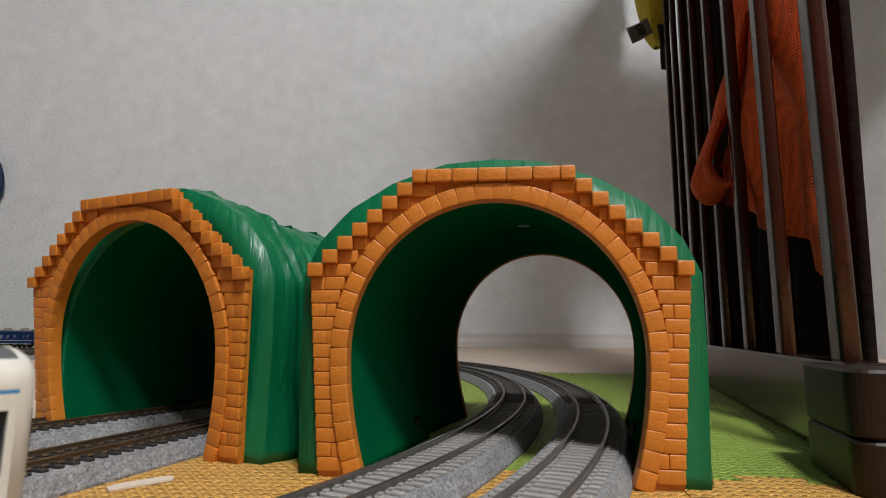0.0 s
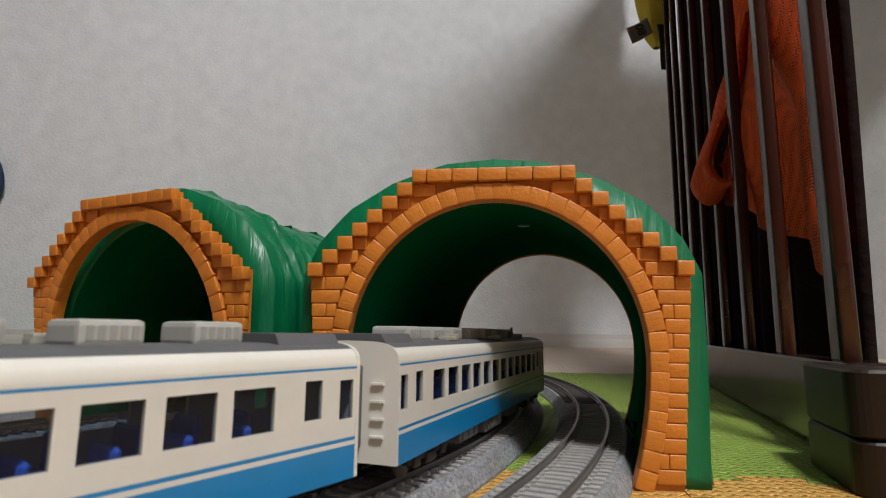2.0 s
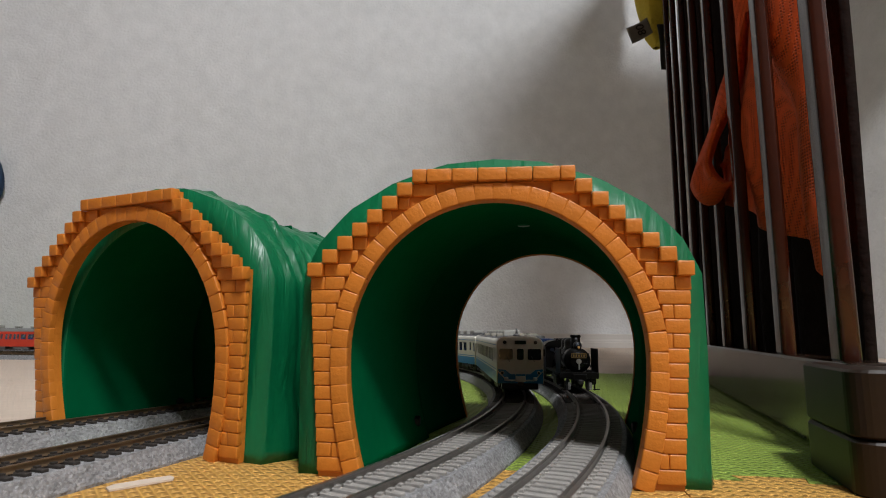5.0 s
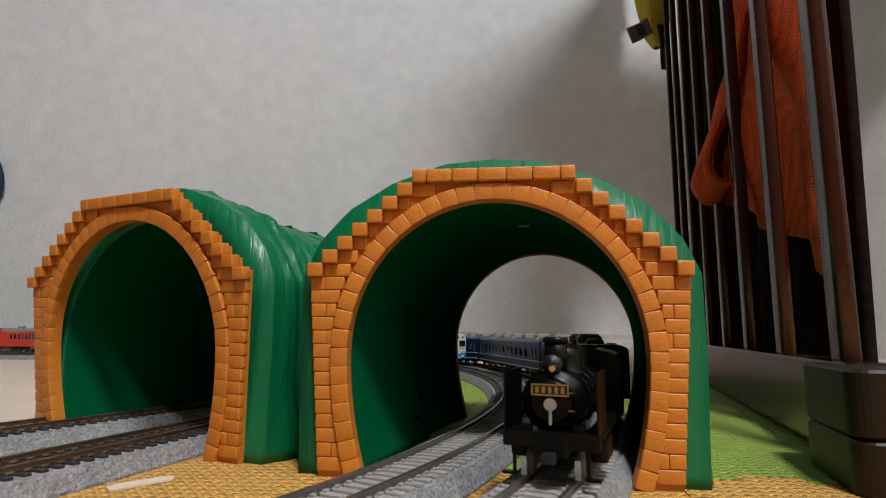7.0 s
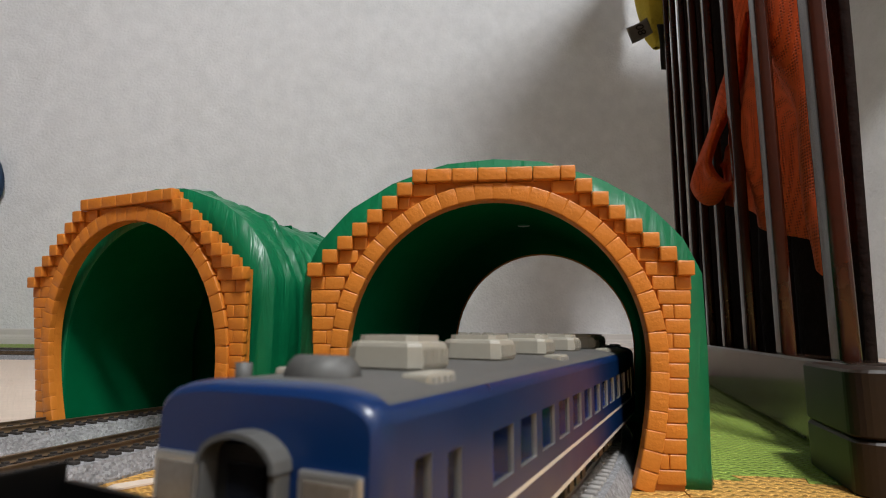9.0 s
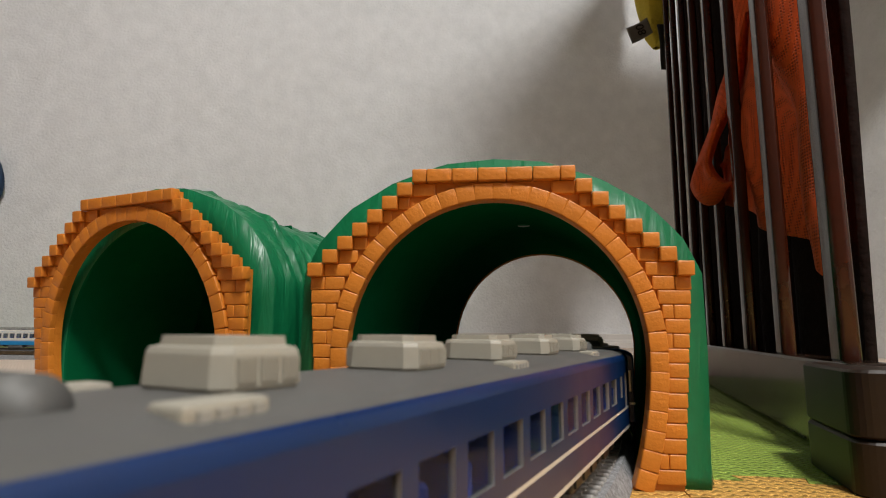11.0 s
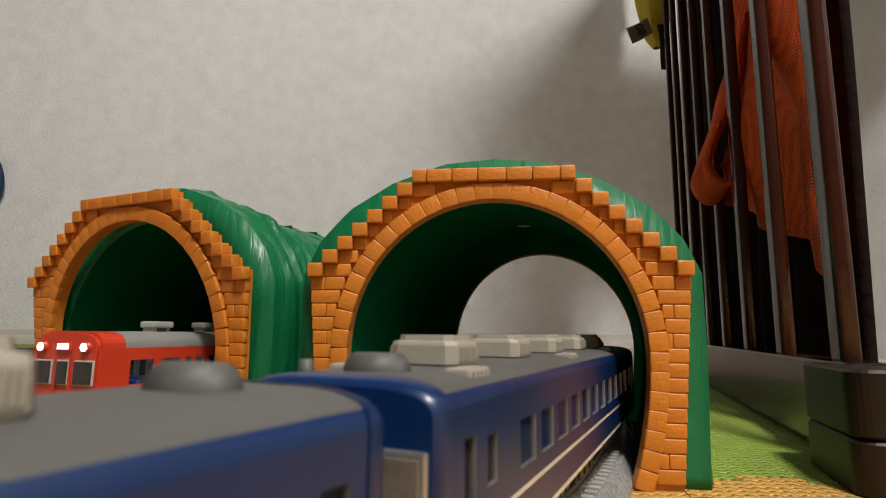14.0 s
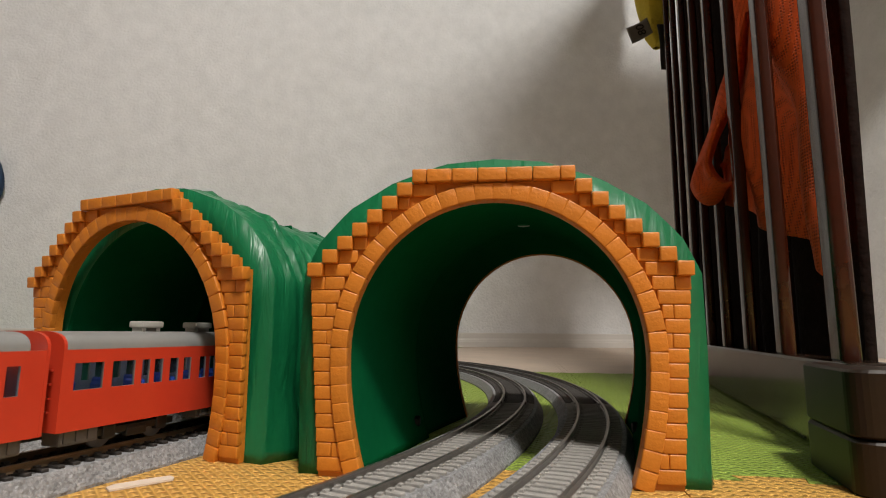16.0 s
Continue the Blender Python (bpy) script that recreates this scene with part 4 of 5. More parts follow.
def coach(label, setback=0.0):
    """Night blue passenger coach with white lines and roof units."""
    length, eave, crown, low = 0.249, 0.0364, 0.0407, 0.0092
    top = empty("blue_coach", Matrix(), label, "passenger coach", "blue passenger coaches")
    wins = []
    x = -0.092
    for k in range(11):
        wins.append((x, x + 0.0118, 0.0215, 0.0305))
        x += 0.0165
    small = [(-0.117, -0.112, 0.0180, 0.0315), (-0.106, -0.101, 0.0225, 0.0305), (0.099, 0.104, 0.0225, 0.0305), (0.1095, 0.1145, 0.0180, 0.0315)]
    bands = [(low, 0.0104, 2), (0.0104, 0.0108, 0), (0.0108, 0.0170, 0), (0.0170, 0.0180, 2), (0.0180, 0.0345, 0), (0.0345, eave, 0)]
    bm = bmesh.new()
    for sgn in (-1, 1):
        side_wall(bm, length - 0.006, bands, wins + small, sgn)
    part("body", bm, [M["navy"], M["navy"], M["white"], M["inside"], M["silver"]], top)
    panes(top, wins + small, None)
    roof_part(top, "roof", length - 0.0070, eave, crown, [M["roof_grey"], M["navy"]], 0.0172, "matt grey roof")
    pts = [(y * 1.008, z + 0.00012) for y, z in section(eave, crown, low)]
    for x in (-length / 2, length / 2):
        s = math.copysign(1, x)
        bm = bmesh.new()
        hoops = []
        for back, ky, kz in ((0.0040, 1.004, 1.002), (0.0026, 1.003, 1.000), (0.0014, 0.996, 0.992), (0.0005, 0.982, 0.976), (0.0, 0.956, 0.956)):
            hoops.append([bm.verts.new((x - s * back, p[0] * ky, low + (p[1] - low) * kz)) for p in pts])
        for a, b in zip(hoops, hoops[1:]):
            for k in range(len(pts)):
                bm.faces.new((a[k], a[(k + 1) % len(pts)], b[(k + 1) % len(pts)], b[k]))
        cap = bm.faces.new(hoops[-1])
        bmesh.ops.split_edges(bm, edges=cap.edges[:])
        e = part("end_wall", bm, M["navy"], top, "rounded blue end wall", True)
        bm = bmesh.new()
        box(bm, (x, 0, 0.0172), (0.0014, 0.0355, 0.0010))
        part("white_line", bm, M["white"], e)
        # gangway hood and end windows
        bm = bmesh.new()
        for y in (-0.0058, 0.0058):
            box(bm, (x + s * 0.0016, y, 0.0205), (0.0030, 0.0009, 0.0215), 0.0003)
        ring = [(0.0064 * math.cos(a), 0.0310 + 0.0042 * math.sin(a)) for a in [math.pi * k / 10 for k in range(11)]]
        ring += [(0.0057 * math.cos(a), 0.0310 + 0.0035 * math.sin(a)) for a in [math.pi * (1 - k / 10) for k in range(11)]]
        prism(bm, ring, x, x + s * 0.0035, lambda p, d: (d, p[0], p[1]))
        g = part("gangway_hood", bm, M["roof_grey"], e)
        bm = bmesh.new()
        box(bm, (x + s * 0.0003, 0, 0.0225), (0.0008, 0.0102, 0.0215))
        d = part("end_door", bm, M["black"], e)
        bm = bmesh.new()
        box(bm, (x + s * 0.0008, 0, 0.0275), (0.0006, 0.0062, 0.0075), 0.0002)
        part("door_window", bm, M["dark_glass"], d)
        for y in (-0.0122, 0.0122):
            bm = bmesh.new()
            box(bm, (x + s * 0.0004, y, 0.0268), (0.0012, 0.0088, 0.0092), 0.0005)
            fr = part("end_window_frame", bm, M["silver"], e, "silver window frame")
            bm = bmesh.new()
            box(bm, (x + s * 0.0010, y, 0.0268), (0.0006, 0.0068, 0.0072), 0.0002)
            part("end_window", bm, M["end_glass"], fr)
            bm = bmesh.new()
            tube(bm, (x, y * 1.1, 0.0140), (x + s * 0.0014, y * 1.1, 0.0140), 0.0014, seg=14)
            part("tail_light", bm, M["black"], e, "", True)
        coupler(top, x)
    # roof units: octagonal tapered housings
    for n_unit, x in enumerate([q - setback * max(0.0, q / 0.0865) ** 2 for q in (-0.0835, -0.0410, 0.0015, 0.0440, 0.0865)]):
        bm = bmesh.new()
        lo = [(-0.0072, -0.0076), (0.0072, -0.0076), (0.0092, -0.0054), (0.0092, 0.0054), (0.0072, 0.0076), (-0.0072, 0.0076), (-0.0092, 0.0054), (-0.0092, -0.0054)]
        rings = []
        for k, z in ((0.95, 0.0400), (0.95, 0.0409), (1.0, 0.0411), (0.97, 0.0447), (0.93, 0.0454), (0.80, 0.0456), (0.78, 0.0467)):
            rings.append([bm.verts.new((x + px * k * 0.76, py * k, z)) for px, py in lo])
        for p, q in zip(rings, rings[1:]):
            for k in range(8):
                bm.faces.new((p[k], p[(k + 1) % 8], q[(k + 1) % 8], q[k]))
        bm.faces.new(rings[-1])
        u = part("roof_unit", bm, M["unit"], top, "beige tapered roof air conditioner")
        for sgn in (-1, 1):
            for g in range(3):
                bm = bmesh.new()
                box(bm, (x - 0.0036 + 0.0036 * g, sgn * 0.0074, 0.0430), (0.0028, 0.0005, 0.0026))
                for k in range(4):
                    box(bm, (x - 0.0036 + 0.0036 * g - 0.0011 + 0.00075 * k, sgn * 0.0077, 0.0430), (0.0004, 0.0005, 0.0026))
                part("grille", bm, M["unit"], u)
        for sgn in (-1, 1) if n_unit % 2 == 0 else ():
            bm = bmesh.new()
            box(bm, (x + 0.0125, sgn * 0.0122, 0.0398), (0.0105, 0.0048, 0.0028), 0.0006)
            v = part("roof_vent", bm, M["unit"], top, "small beige louvred vent")
            bm = bmesh.new()
            for k in range(4):
                box(bm, (x + 0.0090 + 0.0022 * k, sgn * 0.0147, 0.0399), (0.0014, 0.0005, 0.0014))
            part("louvre", bm, M["unit_shade"], v)
    for x in (-0.1105, 0.1105 - setback * 1.45):
        bm = bmesh.new()
        tube(bm, (x, -0.0052, 0.0402), (x, 0.0052, 0.0402), 0.0036, seg=24, bevel=0.0008)
        part("tank_hump", bm, M["roof_grey"], top, "", True)
    if setback:
        bm = bmesh.new()
        box(bm, (0.1105, 0.004, 0.0405), (0.0135, 0.0130, 0.0012), 0.0004)
        part("roof_hatch", bm, M["roof_grey"], top, "flat grey roof hatch")
    bm = bmesh.new()
    tube(bm, (0.1135, -0.0128, 0.0380), (0.1135, -0.0128, 0.0424), 0.0013, seg=14)
    part("vent_pipe", bm, M["roof_grey"], top, "", True)
    bogie(top, 0.085)
    bogie(top, -0.085)
    boxes = [(-0.040, 0.036, 0.0065, 0.0118), (0.010, 0.028, 0.007, 0.0118), (0.044, 0.02, 0.0055, 0.0118), (-0.040, 0.036, 0.0065, -0.0118), (0.010, 0.028, 0.007, -0.0118), (0.044, 0.02, 0.0055, -0.0118)]
    underframe(top, length, boxes, "black")
    interior(top, length, 0.0165)
    return top


def red_car(label, cab, unit):
    """Vermilion railcar with grey roof; a cab faces +x when asked for."""
    length, eave, crown, low = 0.240, 0.0395, 0.0462, 0.0098
    top = empty("red_railcar", Matrix(), label, "railcar", "red railcars")
    wins, small = [], []
    group = ((0.0050, 0.0120), (0.0210, 0.0105), (0.0350, 0.0040), (0.0415, 0.0045), (0.0500, 0.0048), (0.0580, 0.0045), (0.0680, 0.0040), (0.0745, 0.0042))
    for k in range(3):
        for d, w in group[:6 if k == 2 else 8]:
            x = length / 2 - (0.010 if cab else 0) - d - 0.0790 * k
            wins.append((x - w, x, 0.0245, 0.0345))
    bands = [(low, 0.0380, 0), (0.0380, eave, 0)]
    bm = bmesh.new()
    for sgn in (-1, 1):
        side_wall(bm, length, bands, wins, sgn)
    part("body", bm, [M["red"], M["red"], M["red"], M["inside"], M["silver"]], top)
    panes(top, wins, None)
    roof_part(top, "roof", length - (0.014 if cab else 0), eave, crown, [M["roof_light"], M["roof_light"]], 1, "light grey roof")
    pts = [(y * 1.008, z + 0.00012) for y, z in section(eave, crown, low)]
    end_wall(top, -length / 2, pts, "red", "roof_dark")
    X = length / 2
    if cab:
        bm = bmesh.new()
        prism(bm, pts, X - 0.012, X - 0.0015, lambda p, d: (d, p[0], p[1]))
        prism(bm, [(p[0] * 0.94, low + (p[1] - low) * 0.975) for p in pts], X - 0.0016, X, lambda p, d: (d, p[0], p[1]))
        front = part("cab_front", bm, M["red"], top)
        for y, w in ((-0.0112, 0.0095), (0.0112, 0.0095), (0.0, 0.0058)):
            bm = bmesh.new()
            box(bm, (X + 0.0003, y, 0.0300), (0.0010, w + 0.0012, 0.0098), 0.0004)
            fr = part("cab_window_frame", bm, M["unit_grey"], front)
            bm = bmesh.new()
            box(bm, (X + 0.0008, y, 0.0300), (0.0006, w, 0.0086), 0.0002)
            part("cab_window", bm, M["dark_glass"], fr)
        for y in (-0.0118, 0.0118):
            bm = bmesh.new()
            tube(bm, (X - 0.002, y, 0.0400), (X + 0.0016, y, 0.0400), 0.0021, seg=18)
            h = part("headlight", bm, M["red"], front, "", True)
            bm = bmesh.new()
            tube(bm, (X + 0.0012, y, 0.0400), (X + 0.0021, y, 0.0400), 0.0016, seg=16)
            part("headlight_glass", bm, M["lamp_on"], h, "lit warm white headlight")
            bm = bmesh.new()
            box(bm, (X + 0.0006, y, 0.0205), (0.0010, 0.0072, 0.0005))
            part("hand_rail", bm, M["red"], front)
        bm = bmesh.new()
        box(bm, (X + 0.0004, 0, 0.0402), (0.0016, 0.0078, 0.0034), 0.0005)
        s = part("destination_box", bm, M["red"], front)
        bm = bmesh.new()
        box(bm, (X + 0.0011, 0, 0.0402), (0.0008, 0.0062, 0.0024), 0.0002)
        part("destination_glass", bm, M["sign_on"], s, "lit bluish destination sign")
        bm = bmesh.new()
        for y in (-0.0040, 0.0040):
            box(bm, (X + 0.0004, y, 0.0235), (0.0010, 0.0006, 0.0240))
        part("door_frame", bm, M["red"], front)
        coupler(top, X)
    else:
        end_wall(top, X, pts, "red", "roof_dark")
        coupler(top, X)
    coupler(top, -X)
    bm = bmesh.new()
    box(bm, (0, 0, 0.0405), (length * 0.9, 0.004, 0.0008))
    part("cabin_light", bm, M["strip_light"], top, "white light strip under the ceiling")
    if unit:
        bm = bmesh.new()
        box(bm, (-0.080, 0, 0.0490), (0.050, 0.0190, 0.0074), 0.0024, seg=3)
        part("roof_unit", bm, M["unit_grey"], top, "long grey air conditioner", True)
    for x in ((-0.020, 0.012, 0.044, 0.076) if unit else (-0.092, -0.060, -0.028, 0.004, 0.036, 0.068)):
        bm = bmesh.new()
        box(bm, (x, 0, 0.0494), (0.0120, 0.0085, 0.0030), 0.0008)
        for dx in (-0.004, 0.004):
            box(bm, (x + dx, 0, 0.0472), (0.0022, 0.006, 0.0030))
        part("roof_vent", bm, M["unit_grey"], top, "grey box ventilator on feet")
    bogie(top, 0.082)
    bogie(top, -0.082)
    boxes = [(-0.045, 0.028, 0.007, 0.0118), (0.0, 0.030, 0.008, 0.0118), (0.04, 0.02, 0.006, 0.0118), (-0.045, 0.028, 0.007, -0.0118), (0.0, 0.030, 0.008, -0.0118), (0.04, 0.02, 0.006, -0.0118), (0.108, 0.016, 0.0075, 0.010), (-0.108, 0.016, 0.0075, 0.010), (0.108, 0.016, 0.0075, -0.010), (-0.108, 0.016, 0.0075, -0.010)]
    underframe(top, length, boxes, "gear")
    interior(top, length, 0.0165)
    return top


def steam_engine():
    """Small black tender engine; it faces +x. The tender is a thing of its own."""
    top = empty("steam_engine", Matrix(), "black model steam engine with smoke deflectors and brass fittings", "steam engine")
    ax = 0.0265
    bm = bmesh.new()
    tube(bm, (-0.022, 0, ax), (0.050, 0, ax), 0.0098, seg=36)
    boiler = part("boiler", bm, M["engine"], top, "", True)
    for x in (-0.015, 0.0, 0.015, 0.030):
        bm = bmesh.new()
        tube(bm, (x, 0, ax), (x + 0.0012, 0, ax), 0.0101, seg=36)
        part("boiler_band", bm, M["engine"], boiler, "", True)
    bm = bmesh.new()
    tube(bm, (0.036, 0, ax), (0.0555, 0, ax), 0.0108, seg=40, bevel=0.0010)
    tube(bm, (0.0555, 0, ax), (0.0572, 0, ax), 0.0082, 0.0066, seg=36)
    box(bm, (0.0578, 0.006, ax + 0.003), (0.0012, 0.005, 0.0012))
    box(bm, (0.0578, 0.006, ax - 0.003), (0.0012, 0.005, 0.0012))
    smoke = part("smokebox", bm, M["engine"], top, "", True)
    bm = bmesh.new()
    box(bm, (0.0582, 0, ax + 0.0042), (0.0010, 0.0125, 0.0040), 0.0003)
    plate = part("name_plate", bm, M["black"], smoke, "black plate with brass rim and bars")
    bm = bmesh.new()
    for z in (ax + 0.0024, ax + 0.0060):
        box(bm, (0.0586, 0, z), (0.0008, 0.0128, 0.0005))
    for y in (-0.0062, 0.0062):
        box(bm, (0.0586, y, ax + 0.0042), (0.0008, 0.0005, 0.0040))
    part("plate_rim", bm, M["brass"], plate, "brass rim")
    for k in range(5):
        bm = bmesh.new()
        box(bm, (0.0588, -0.0044 + 0.0022 * k, ax + 0.0042), (0.0005, 0.0011, 0.0022))
        part("plate_bar", bm, M["brass"], plate)
    bm = bmesh.new()
    tube(bm, (0.0575, 0, ax - 0.0008), (0.0590, 0, ax - 0.0008), 0.0022, seg=20)
    box(bm, (0.0586, 0, ax - 0.0048), (0.0008, 0.0011, 0.0060), 0.0002)
    part("door_handle", bm, M["silver"], smoke, "silver handwheel")
    bm = bmesh.new()
    tube(bm, (0.0455, 0, ax + 0.008), (0.0455, 0, ax + 0.0225), 0.0040, 0.0042, seg=28)
    tube(bm, (0.0455, 0, ax + 0.0205), (0.0455, 0, ax + 0.0225), 0.0047, 0.0045, seg=28)
    part("chimney", bm, M["engine"], top, "", True)
    for x, r in ((0.0270, 0.0068), (0.0105, 0.0066)):
        bm = bmesh.new()
        prof = [(r * 1.25, 0.0085), (r, 0.0108), (r, 0.0150), (r * 0.92, 0.0172), (r * 0.7, 0.0188), (r * 0.3, 0.0195), (0.0001, 0.0196)]
        n = 28
        rings = [[bm.verts.new((x + q * math.cos(a), q * math.sin(a), ax + z)) for a in [2 * math.pi * k / n for k in range(n)]] for q, z in prof]
        for a, b in zip(rings, rings[1:]):
            for k in range(n):
                bm.faces.new((a[k], a[(k + 1) % n], b[(k + 1) % n], b[k]))
        part("dome", bm, M["engine"], top, "", True)
    bm = bmesh.new()
    tube(bm, (0.0500, 0, ax + 0.0128), (0.0560, 0, ax + 0.0128), 0.0034, seg=24, bevel=0.0004)
    h = part("headlight", bm, M["black"], top, "dark rimmed headlight", True)
    bm = bmesh.new()
    tube(bm, (0.0556, 0, ax + 0.0128), (0.0566, 0, ax + 0.0128), 0.0028, seg=24)
    part("headlight_lens", bm, M["glass"], h, "", True)
    bm = bmesh.new()
    tube(bm, (0.0560, 0.0006, ax + 0.0115), (0.0569, 0.0006, ax + 0.0115), 0.0011, seg=14)
    part("headlight_bulb", bm, M["amber"], h, "amber glowing bulb")
    for sgn in (-1, 1):
        bm = bmesh.new()
        box(bm, (0.047, sgn * 0.0158, 0.0258), (0.026, 0.0007, 0.0225), 0.0003)
        part("smoke_deflector", bm, M["engine"], top)
        bm = bmesh.new()
        box(bm, (0.010, sgn * 0.0138, 0.0150), (0.092, 0.0062, 0.0012))
        part("running_board", bm, M["engine"], top)
        bm = bmesh.new()
        tube(bm, (-0.018, sgn * 0.0112, ax + 0.0055), (0.046, sgn * 0.0112, ax + 0.0055), 0.0005, seg=8)
        part("hand_rail", bm, M["engine"], top)
        bm = bmesh.new()
        box(bm, (0.036, sgn * 0.0142, 0.0088), (0.019, 0.0065, 0.0085), 0.0018)
        part("cylinder", bm, M["engine"], top)
        bm = bmesh.new()
        tube(bm, (0.052, sgn * 0.0115, 0.0208), (0.020, sgn * 0.0126, 0.0300), 0.0007, seg=8)
        part("steam_pipe", bm, M["engine"], top)
        for x in (-0.016, 0.0015, 0.019):
            bm = bmesh.new()
            tube(bm, (x, sgn * 0.0074, 0.0085), (x, sgn * 0.0100, 0.0085), 0.0085, seg=28, bevel=0.0004)
            tube(bm, (x, sgn * 0.0098, 0.0085), (x, sgn * 0.0112, 0.0085), 0.0022, seg=14)
            part("driving_wheel", bm, M["gear"], top, "", True)
        bm = bmesh.new()
        box(bm, (0.0015, sgn * 0.0122, 0.0068), (0.038, 0.0009, 0.0016))
        box(bm, (0.018, sgn * 0.0132, 0.0080), (0.034, 0.0009, 0.0014))
        part("side_rod", bm, M["silver"], top)
        bm = bmesh.new()
        tube(bm, (0.050, sgn * 0.0074, 0.0052), (0.050, sgn * 0.0098, 0.0052), 0.0052, seg=24, bevel=0.0004)
        part("pilot_wheel", bm, M["gear"], top, "", True)
        bm = bmesh.new()
        box(bm, (0.0590, sgn * 0.0125, 0.0052), (0.0012, 0.0012, 0.0080), 0.0002)
        box(bm, (0.0594, sgn * 0.0140, 0.0020), (0.003, 0.005, 0.0008))
        part("front_step", bm, M["engine"], top)
        bm = bmesh.new()
        tube(bm, (0.0600, sgn * 0.0090, 0.0052), (0.0612, sgn * 0.0090, 0.0052), 0.0012, seg=12)
        box(bm, (0.0600, sgn * 0.0090, 0.0048), (0.0012, 0.0018, 0.006))
        part("guard_iron", bm, M["silver"], top)
        for x in (-0.0138, -0.0116):
            bm = bmesh.new()
            tube(bm, (x, sgn * 0.0016, ax + 0.0095), (x, sgn * 0.0016, ax + 0.0150), 0.0012, 0.0008, seg=12)
            part("safety_valve", bm, M["brass"], top, "", True)
    bm = bmesh.new()
    box(bm, (0.0585, 0, 0.0135), (0.0030, 0.0330, 0.0050), 0.0006)
    box(bm, (0.0535, 0, 0.0158), (0.013, 0.0300, 0.0014), 0.0004)
    for y in (-0.009, 0.009):
        box(bm, (0.055, y, 0.0175), (0.004, 0.004, 0.0022), 0.0006)
    part("buffer_beam", bm, M["engine"], top)
    coupler(top, 0.0605)
    bm = bmesh.new()
    box(bm, (0.012, 0, 0.0120), (0.098, 0.012, 0.0065), 0.001)
    part("frame", bm, M["engine"], top)
    # cab with open windows
    for sgn in (-1, 1):
        bm = bmesh.new()
        for x0, x1, z0, z1 in ((-0.046, -0.022, 0.012, 0.0262), (-0.046, -0.022, 0.0335, 0.0372), (-0.046, -0.0425, 0.0262, 0.0335), (-0.0355, -0.0330, 0.0262, 0.0335), (-0.0255, -0.022, 0.0262, 0.0335)):
            box(bm, ((x0 + x1) / 2, sgn * 0.0162, (z0 + z1) / 2), (x1 - x0, 0.001, z1 - z0))
        part("cab_side", bm, M["engine"], top)
    bm = bmesh.new()
    box(bm, (-0.0222, 0, 0.0250), (0.001, 0.032, 0.0250))
    part("cab_front", bm, M["engine"], top)
    bm = bmesh.new()
    n = 30
    pts = [(0.0182 * math.cos(math.pi * (1 - k / n)), 0.0368 + 0.0068 * math.sin(math.pi * (1 - k / n))) for k in range(n + 1)]
    prism(bm, pts, -0.050, -0.0195, lambda p, d: (d, p[0], p[1]))
    box(bm, (-0.034, 0, 0.0440), (0.014, 0.011, 0.0018), 0.0004)
    part("cab_roof", bm, M["engine"], top)
    for sgn in (-1, 1):
        bm = bmesh.new()
        tube(bm, (-0.0214, sgn * 0.0105, 0.0335), (-0.0206, sgn * 0.0105, 0.0335), 0.0022, seg=18)
        part("cab_front_window", bm, M["dark_glass"], top)
    return top


def tender():
    top = empty("coal_tender", Matrix(), "black tender heaped with coal behind the engine", "tender")
    bm = bmesh.new()
    box(bm, (0, 0, 0.0128), (0.056, 0.0315, 0.0012))
    part("deck", bm, M["engine"], top)
    for sgn in (-1, 1):
        bm = bmesh.new()
        box(bm, (0, sgn * 0.0158, 0.0228), (0.056, 0.001, 0.0212), 0.0003)
        part("side_panel", bm, M["engine"], top)
    for x in (-0.0280, 0.0280):
        bm = bmesh.new()
        box(bm, (x, 0, 0.0222), (0.001, 0.030, 0.0180))
        part("end_panel", bm, M["engine"], top)
    bm = bmesh.new()
    rnd = random.Random(4)
    for k in range(420):
        x, y = rnd.uniform(-0.025, 0.026), rnd.uniform(-0.0145, 0.0145)
        z = 0.0238 + 0.0030 * (1 - (y / 0.015) ** 2) + rnd.uniform(-0.001, 0.001)
        r = rnd.uniform(0.0007, 0.0016)
        box(bm, (x, y, z), (r * 1.6, r * 1.4, r * 1.3), 0, turn=Euler((rnd.random() * 3, rnd.random() * 3, rnd.random() * 3)).to_matrix().to_4x4())
    box(bm, (0, 0, 0.0228), (0.054, 0.0300, 0.001))
    tagged(part("coal", bm, M["coal"], top, "glinting black coal lumps"), kind="stuff")
    bogie(top, -0.014)
    coupler(top, -0.029)
    coupler(top, 0.029)
    bm = bmesh.new()
    box(bm, (0, 0, 0.0108), (0.056, 0.024, 0.003))
    part("underframe", bm, M["black"], top)
    return top


# ---- trains and their runs ----
railcar_lead = railcar("white and sky blue model diesel railcar leaving down the inner track")
railcar_lead.scale = (0.93, 1, 1)
railcar_rear = copy_thing(railcar_lead, Matrix())
tagged(railcar_rear, "white and sky blue model diesel railcar, cab at the tail")
engine, coal_tender = steam_engine(), tender()
engine.scale, coal_tender.scale = (0.88, 0.96, 0.935), (0.95, 0.98, 0.96)
coach_first = coach("night blue model coach with beige roof units and white lines")
coach_first.scale = (0.942, 1, 1)
coach_set_back = coach("night blue model coach, its roof units set back from the end", 0.009)
coach_set_back.scale = (0.942, 1, 1)
coaches = [coach_first, copy_thing(coach_first, Matrix()), coach_set_back, copy_thing(coach_first, Matrix())]
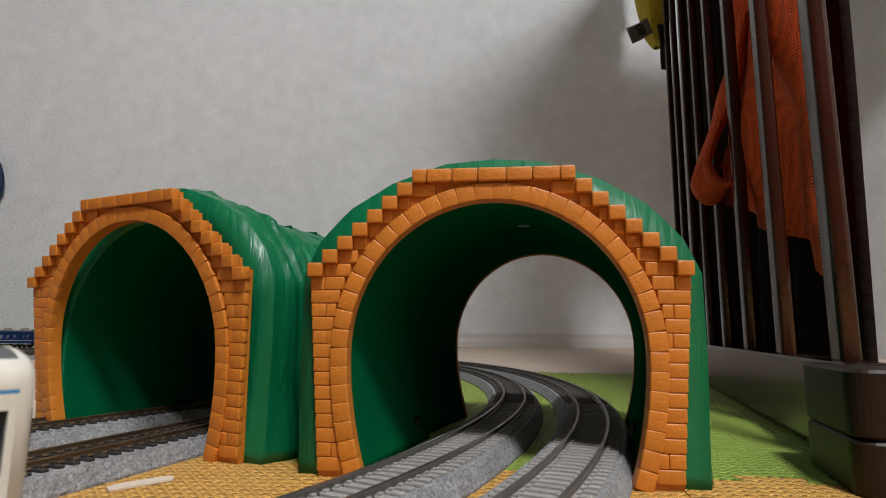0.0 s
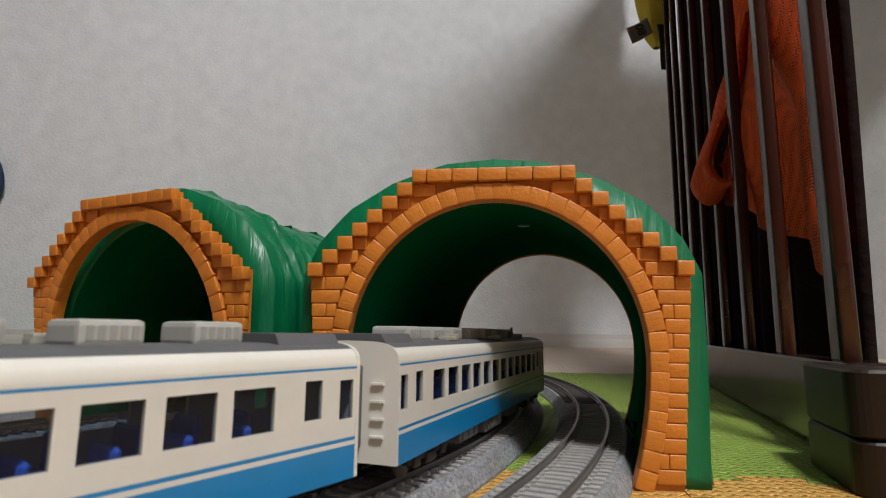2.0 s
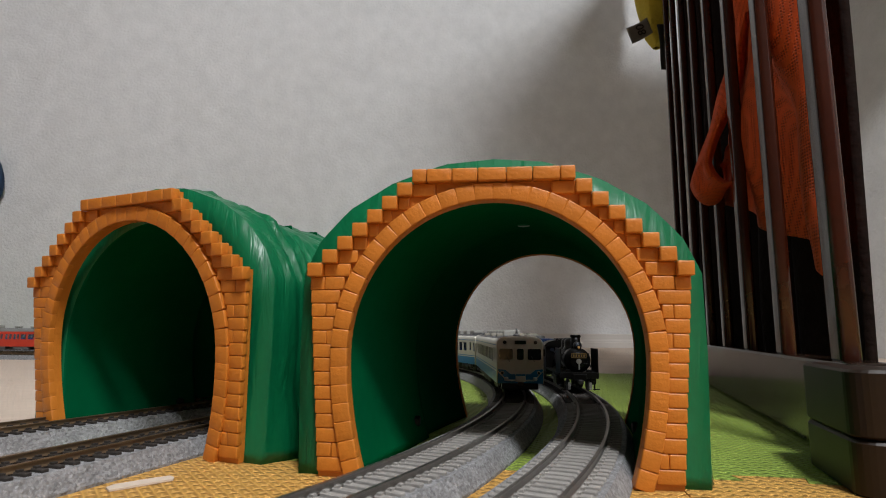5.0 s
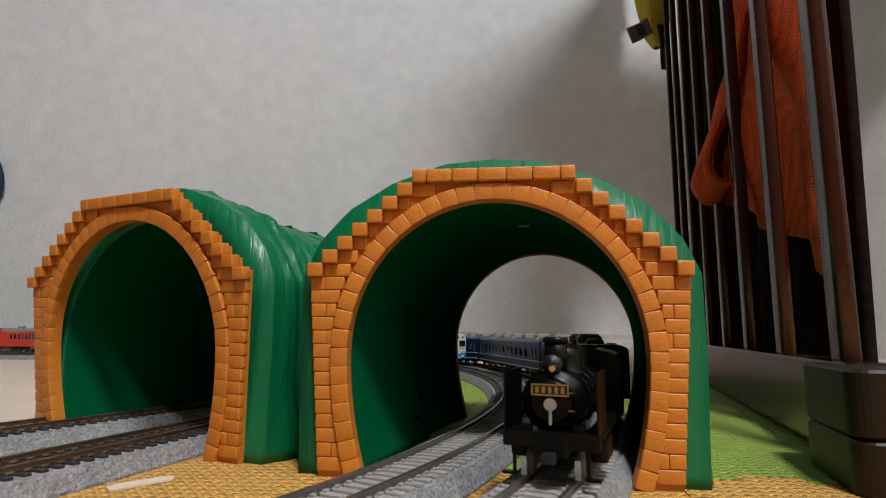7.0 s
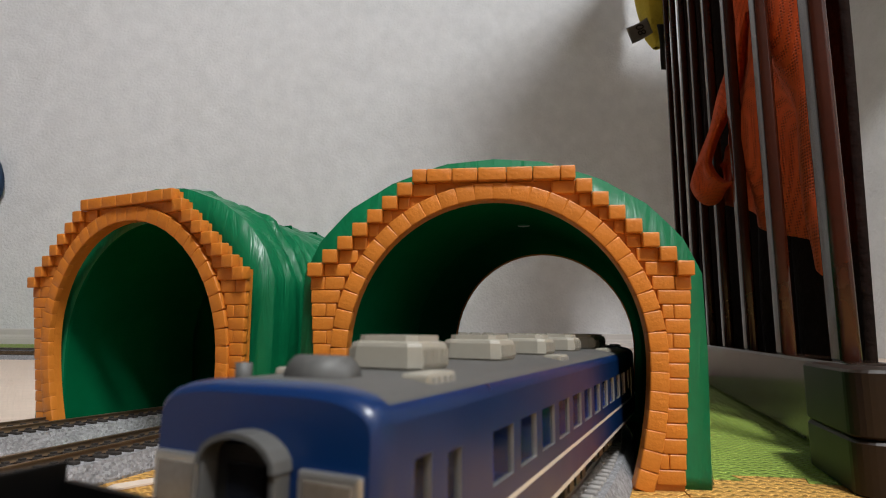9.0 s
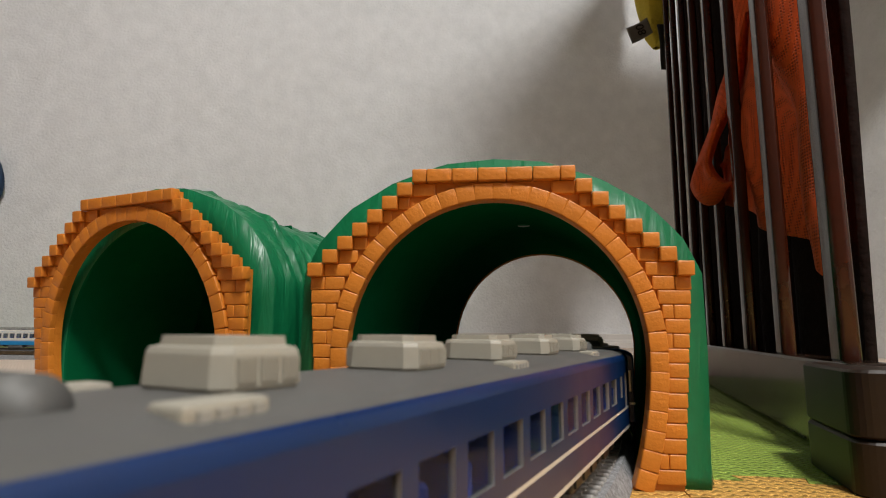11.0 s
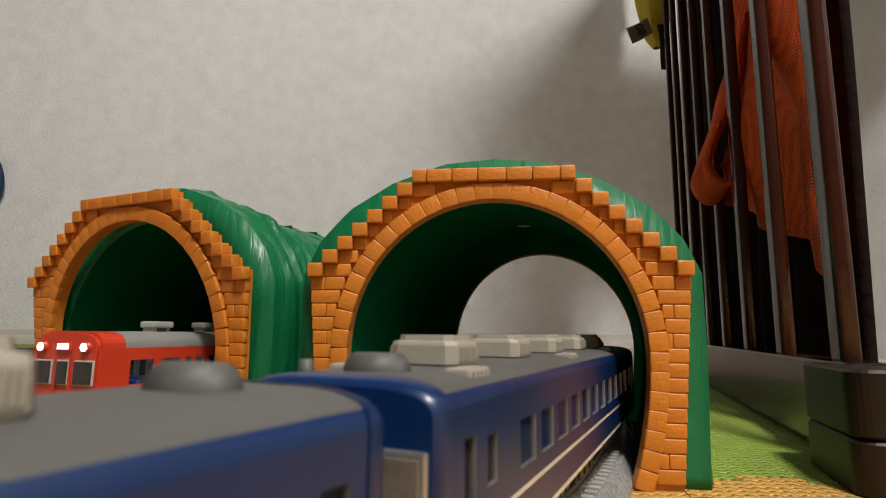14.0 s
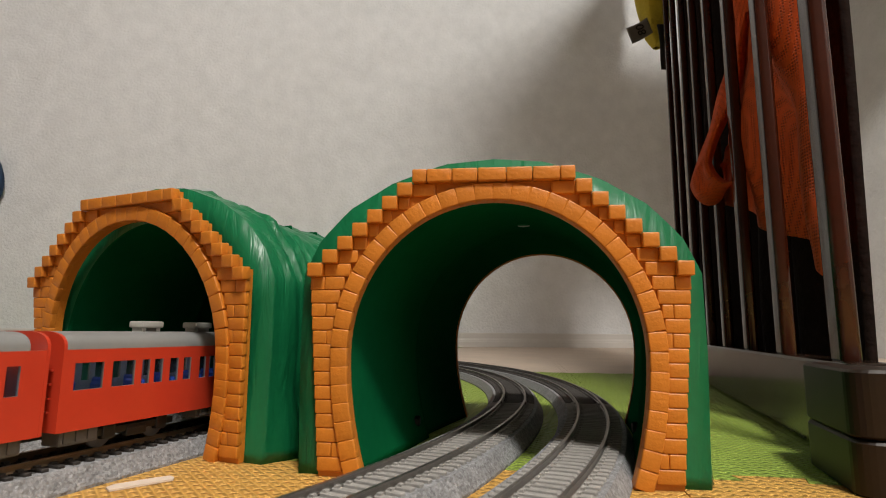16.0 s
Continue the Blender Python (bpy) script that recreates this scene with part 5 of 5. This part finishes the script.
red_front = red_car("vermilion model railcar with lit headlights and grey roof", True, True)
red_mid = red_car("vermilion model railcar with grey box ventilators", False, False)
red_end = copy_thing(red_mid, Matrix())


def car_pose(path, s, reverse, base):
    """The pose of a car whose middle is at s, on its two bogies."""
    a, b = path(s - base)[0], path(s + base)[0]
    d = (b - a) * (-1 if reverse else 1)
    p = (a + b) / 2
    return Matrix.Translation((p.x, p.y, RAIL)) @ Matrix.Rotation(math.atan2(d.y, d.x), 4, "Z")


def run(thing, path, law, offset, reverse, base=0.083):
    rows = [(k * 0.1, car_pose(path, law(k * 0.1) + offset, reverse, base)) for k in range(161)]
    walk(thing, rows)


def railcar_law(t):
    # the leading end of the railcars along the inner track, gathering speed
    return float(np.interp(t, [0.0, 0.1, 0.3, 0.5, 0.8, 1.5, 2.0, 2.5, 3.0, 3.3, 3.6, 4.0, 6.6, 16.0],
                           [-0.4640, -0.4523, -0.4220, -0.3900, -0.3420, -0.2250, -0.149, -0.076, 0.0160, 0.0590, 0.1060, 0.176, 0.655, 2.58]))


def steam_law(t):
    # the front of the first coach along the outer track
    return -0.4850 - 0.1430 * (t - 9.0) - float(np.interp(t, [12.1, 12.5, 13.0, 13.5, 15.4, 16.0], [0, 0.007, 0.006, 0, 0, 0.012]))


def red_law(t):
    # the front of the red train along the left-hand track
    s = 0.222 - 0.1275 * (t - 14.1)
    return s + 0.034 * max(0.0, 12.6 - t) - 0.008 * max(0.0, t - 15.5)


def motions():
    run(railcar_lead, PATH_A, railcar_law, -0.1165, False, 0.079)
    run(railcar_rear, PATH_A, railcar_law, -0.3545, True, 0.079)
    run(engine, PATH_B, steam_law, -0.1095, True, 0.018)
    run(coal_tender, PATH_B, steam_law, -0.0425, True, 0.016)
    for k, c in enumerate(coaches):
        run(c, PATH_B, steam_law, 0.1142 + 0.243 * k + (0, 0.0025, -0.001, 0)[k], True, 0.081)
    run(red_front, PATH_C, red_law, 0.120, True)
    run(red_mid, PATH_C, red_law, 0.365, True)
    run(red_end, PATH_C, red_law, 0.610, True)


motions()
